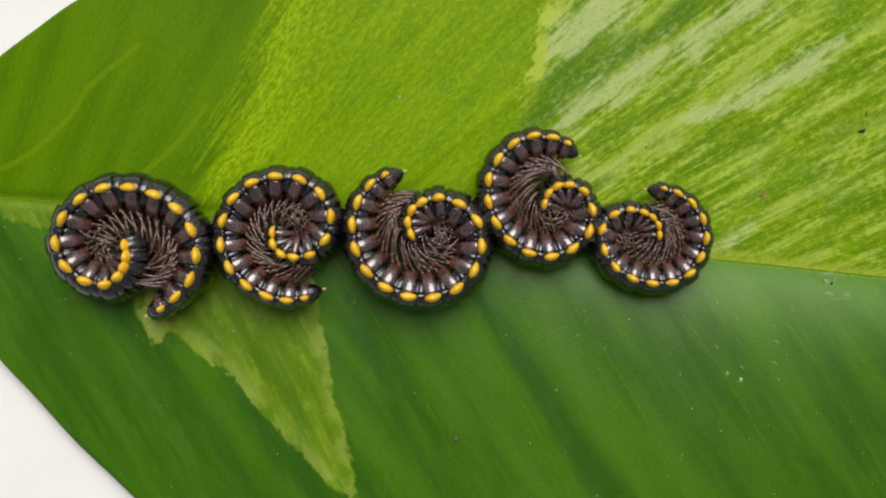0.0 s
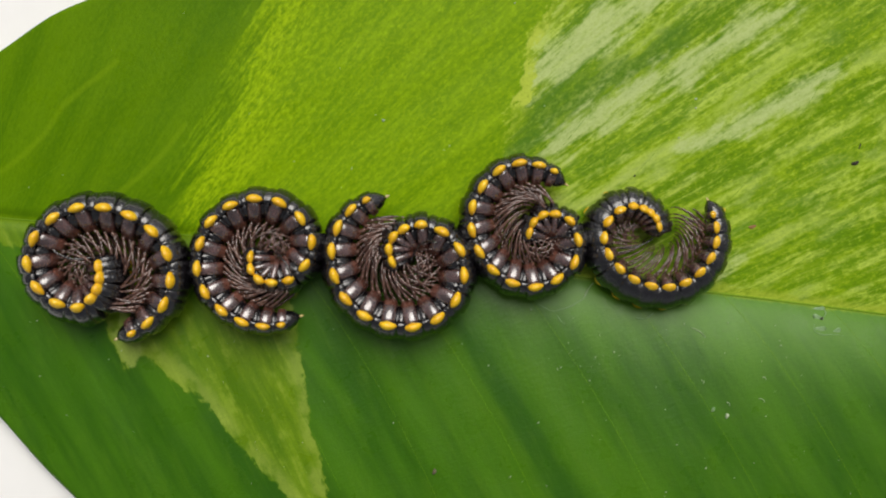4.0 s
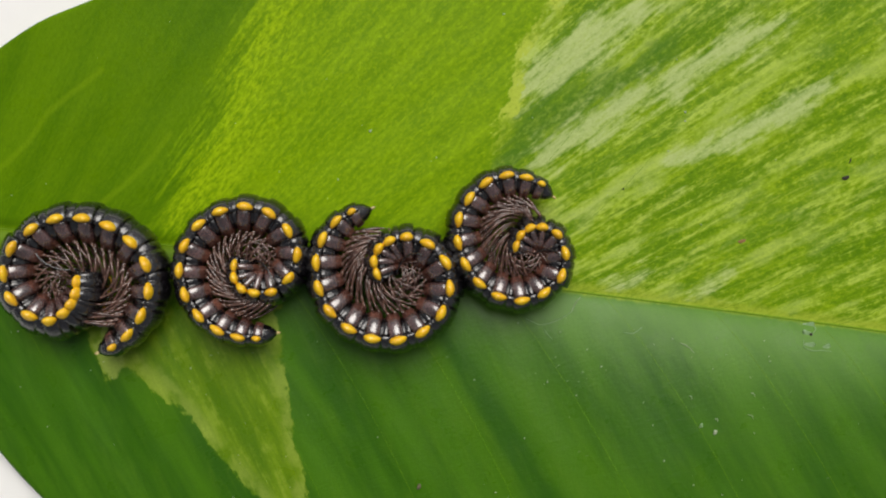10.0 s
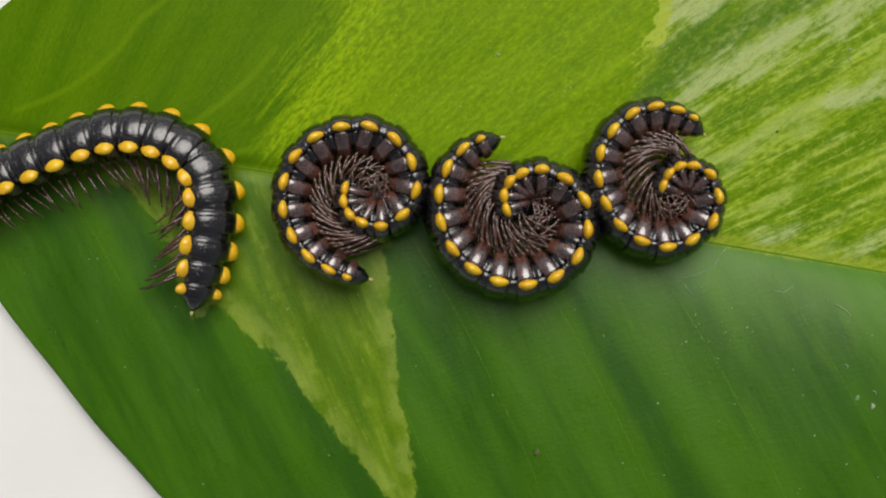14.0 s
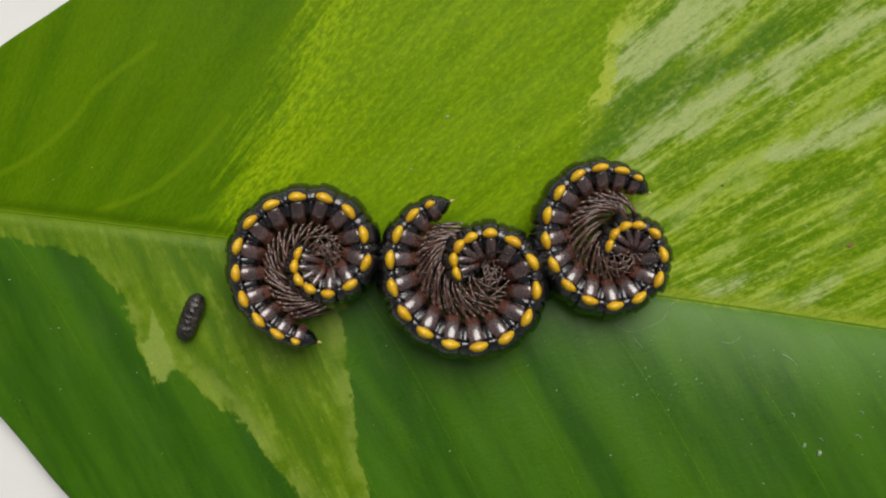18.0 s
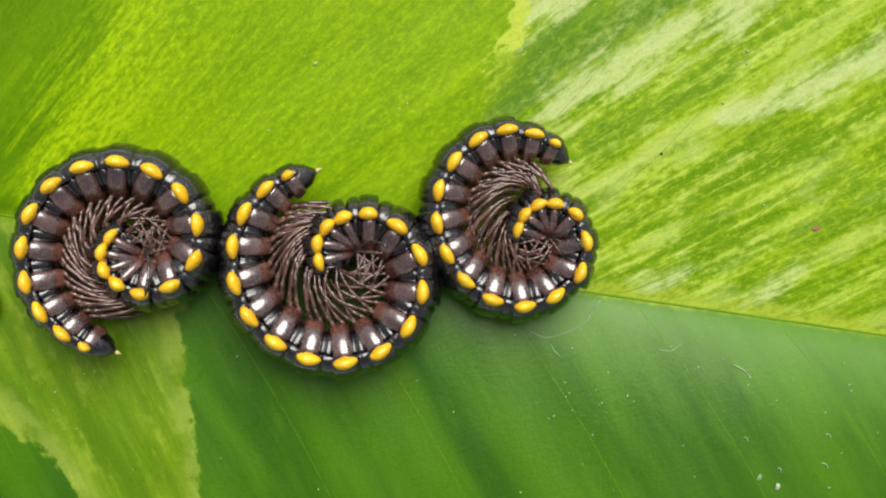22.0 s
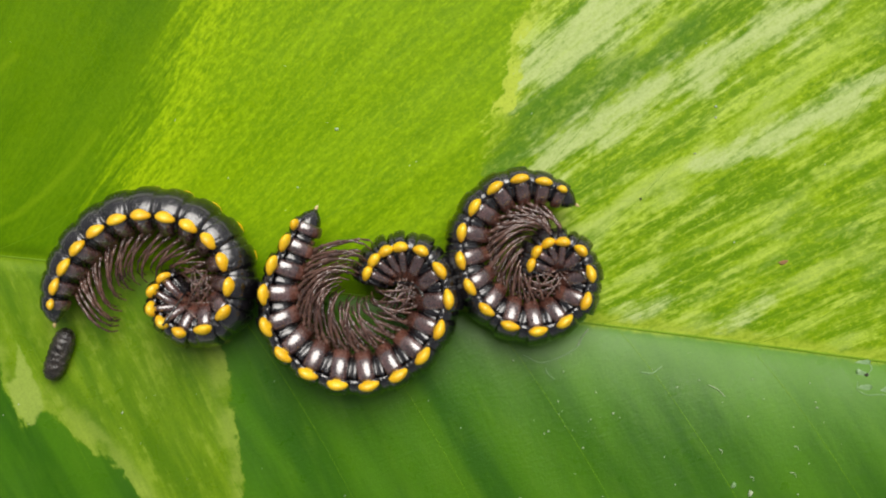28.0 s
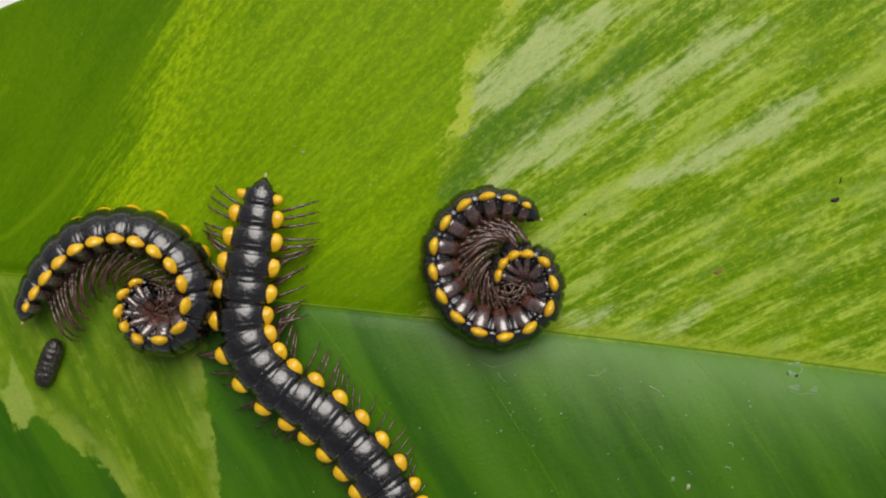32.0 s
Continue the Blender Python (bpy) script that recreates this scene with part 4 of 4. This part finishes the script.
def dust():
    """Pale grains strewn over the leaf."""
    rng = random.Random(21)
    bm = bmesh.new()
    for k in range(230):
        x, y = rng.uniform(-34, 36), rng.uniform(-20, 20)
        d = y - midrib_y(x)
        if abs(d) > half_width(x, 1 if d > 0 else -1) - 1 or (d > 0 and rng.random() < 0.6):
            continue
        if k % 9 == 0:                                  # a thicker sprinkling beside the rib
            x, y = rng.gauss(11.5, 1.4), rng.gauss(-5.2, 1.0)
        r = rng.choice((0.03, 0.035, 0.04, 0.05, 0.075)) * MM
        m = Matrix.Translation((x * MM, y * MM, relief(x, y) * MM + 0.5 * r)) @ pose(0, 0, 0, rng.uniform(0, 90), rng.uniform(0, 90), 0) @ Matrix.Diagonal((r, r * rng.uniform(0.6, 1.6), r * 0.6, 1))
        bmesh.ops.create_icosphere(bm, subdivisions=1, radius=1.0, matrix=m)
    return tagged(new("dust", mesh("dust", bm, DUST)), "fine pale dust grains strewn on the leaf", "dust", kind="stuff")


def crumb(name, label, category, x, y, size, material, turn=0.0, seed=1):
    """A small uneven flake lying on the leaf."""
    bm = bmesh.new()
    bmesh.ops.create_icosphere(bm, subdivisions=2, radius=1.0)
    for v in bm.verts:
        q = 1 + 0.35 * noise.noise(v.co * 1.7 + Vector((seed * 3.1, 0, 0)))
        v.co = (v.co.x * size[0] * q * MM, (v.co.y + 0.35 * v.co.x ** 2) * size[1] * q * MM, v.co.z * size[2] * q * MM)
    ob = new(name, mesh(name, bm, material))
    ob.matrix_basis = pose(x * MM, y * MM, (relief(x, y) + size[2] * 0.7) * MM, 0, 0, turn)
    return tagged(ob, label, category)


def fibre(x, y, length, turn):
    bm = bmesh.new()
    n = 12
    pts = [((u - 0.5) * length * MM, 0.12 * math.sin(u * 3.0) * MM, 0) for u in (i / n for i in range(n + 1))]
    tube(bm, pts, [0.022 * MM] * (n + 1), 6)
    ob = new("fibre", mesh("fibre", bm, DUST))
    ob.matrix_basis = pose(x * MM, y * MM, (relief(x, y) + 0.06) * MM, 0, 0, turn)
    return tagged(ob, "short pale fibre lying on the dark green leaf", "fibre")


table_top()
leaf()
dust()
fibre(19.5, -3.65, 1.2, -35)
fibre(11.7, -0.95, 1.5, 62)
crumb("crumb", "tiny brown crumb on the dark green leaf", "crumb", 0.93, -13.9, (0.24, 0.14, 0.10), CRUMB, 70, 2)
crumb("crumb", "tiny pale grain on the lime green leaf", "crumb", -3.2, 11.15, (0.11, 0.08, 0.06), DUST, 10, 3)
crumb("crumb", "tiny rusty speck on the streaked leaf", "crumb", 23.5, 3.95, (0.30, 0.13, 0.03), RUST, 15, 4)
crumb("crumb", "small pale flake on the dark green leaf", "crumb", 20.5, -9.0, (0.20, 0.12, 0.04), MARK, 60, 5)
crumb("crumb", "tiny dark crumb on the streaked leaf", "crumb", 30.84, 8.67, (0.28, 0.14, 0.08), SOIL, 20, 21)
crumb("crumb", "thin dark sliver on the streaked leaf", "crumb", 31.16, 9.91, (0.22, 0.05, 0.04), SOIL, 70, 22)
crumb("crumb", "dark grain in a dried water mark", "crumb", 28.46, -2.53, (0.12, 0.10, 0.06), SOIL, 30, 23)
crumb("crumb", "small pale crumb on the dark green leaf", "crumb", 21.45, -9.42, (0.20, 0.13, 0.08), DUST, 80, 24)
crumb("crumb", "tiny pale grain on the streaked leaf", "crumb", 19.27, 13.10, (0.09, 0.07, 0.05), DUST, 0, 25)
crumb("crumb", "tiny pale grain on the streaked leaf", "crumb", 19.28, 12.44, (0.08, 0.06, 0.05), DUST, 0, 26)
crumb("crumb", "tiny dark grain on the streaked leaf", "crumb", 14.95, 7.48, (0.08, 0.06, 0.05), SOIL, 0, 27)
for k, (x, y, a) in enumerate(((28.4, -1.9, 10), (28.2, -2.5, -20), (28.3, -3.3, 5), (29.5, -3.4, 30))):
    crumb("scale_mark", "thin whitish dried water mark beside the midrib", "stain", x, y, (0.50 - 0.06 * k, 0.20, 0.012), MARK, a, 7 + k)
def ring_mark(points, width):
    """A thin whitish line left by a dried drop."""
    bm = bmesh.new()
    p = np.array(points, float)
    u = np.linspace(0, len(p) - 1, 8 * (len(p) - 1) + 1)
    xy = np.stack([np.interp(u, range(len(p)), p[:, 0]), np.interp(u, range(len(p)), p[:, 1])], 1)
    for _ in range(6):
        xy[1:-1] = (xy[:-2] + 2 * xy[1:-1] + xy[2:]) / 4
    tube(bm, [(x * MM, y * MM, relief(x, y) * MM) for x, y in xy], [width * MM * (0.35 + 0.65 * math.sin(math.pi * (i + 0.5) / len(xy))) for i in range(len(xy))], 6)
    return tagged(new("water_mark", mesh("water_mark", bm, MARK)), "thin curved whitish rim of a dried drop beside the midrib", "stain")


ring_mark([(8.2, -1.9), (9.2, -2.4), (10.4, -2.0), (11.4, -1.4), (11.7, -0.9)], 0.035)
ring_mark([(15.1, -2.7), (15.8, -2.8), (16.4, -2.3)], 0.05)
ring_mark([(9.5, -2.6), (9.7, -3.0), (10.1, -3.3)], 0.03)
ring_mark([(27.9, -2.9), (27.8, -3.4), (28.4, -3.7), (29.2, -3.6), (29.9, -3.7)], 0.035)
ring_mark([(28.0, -1.6), (28.7, -1.7), (28.9, -2.2), (28.4, -2.6)], 0.035)
fibre(24.1, -6.8, 0.35, -40)
fibre(23.9, -8.3, 0.45, -35)
fibre(19.7, -7.1, 0.3, -60)
fibre(21.5, -8.6, 0.3, -50)
creature_a = millipede("black millipede with yellow side lobes, uncurling and crawling off the leaf", 0.97)
creature_b = millipede("black and yellow millipede, tightly coiled and later half uncurled", 0.91)
creature_c = millipede("black and yellow millipede, coiled, later stretching out across the midrib", 0.965)
creature_d = millipede("black and yellow millipede coiled on its side on the leaf", 0.885)
creature_e = millipede("small black and yellow millipede, coiled, then crawling across the leaf", 0.77)
dropping = pellet()


def motions():
    for who, x, y in ((creature_a, -0.15, -0.20), (creature_b, 0.06, -0.04), (creature_c, 0.03, -0.12), (creature_e, -0.08, -0.12)):
        who[0].location = (x * MM, y * MM, 0)
    animate(creature_a, A, 14, steps((9, 13.5, 0.25), (13.5, 17, 0.2), (17, 18.6, 0.4)), [(13.4, 17.6)], 0.3)
    animate(creature_b, B, 8, steps((9, 13, 0.5), (13, 25.5, 1.5), (25.5, 32, 0.5)), [], 1.3)
    animate(creature_c, C, 14, steps((19, 25.5, 2), (25.5, 28, 0.5), (28, 32, 0.2)), [(31.3, 32)], 2.1)
    settle(creature_d, D, 3.0)
    walk(creature_d[0], [(t, pose(x * MM, y * MM, 0)) for t, x, y in
         ((0, 0.05, -0.08), (25.5, 0.05, -0.08), (27.5, 0.55, -0.08), (28, 1.2, 0.22), (28.5, 2.25, 0.32), (32, 2.25, 0.32))])
    animate(creature_e, E, 14, steps((3, 5.5, 0.25), (5.5, 7.1, 0.1), (7.2, 9.4, 0.3)), [(4.6, 9.4)], 4.2)
    laid = pose(-19.1 * MM, -2.6 * MM, 0.35 * MM, 0, 0, 72)
    walk(dropping, [(0, pose(-20.4 * MM, -3.7 * MM, 0.35 * MM, 0, 0, 60)), (14.7, pose(-20.6 * MM, -3.4 * MM, 0.35 * MM, 0, 0, 66)), (16.2, laid), (32, laid)])


motions()
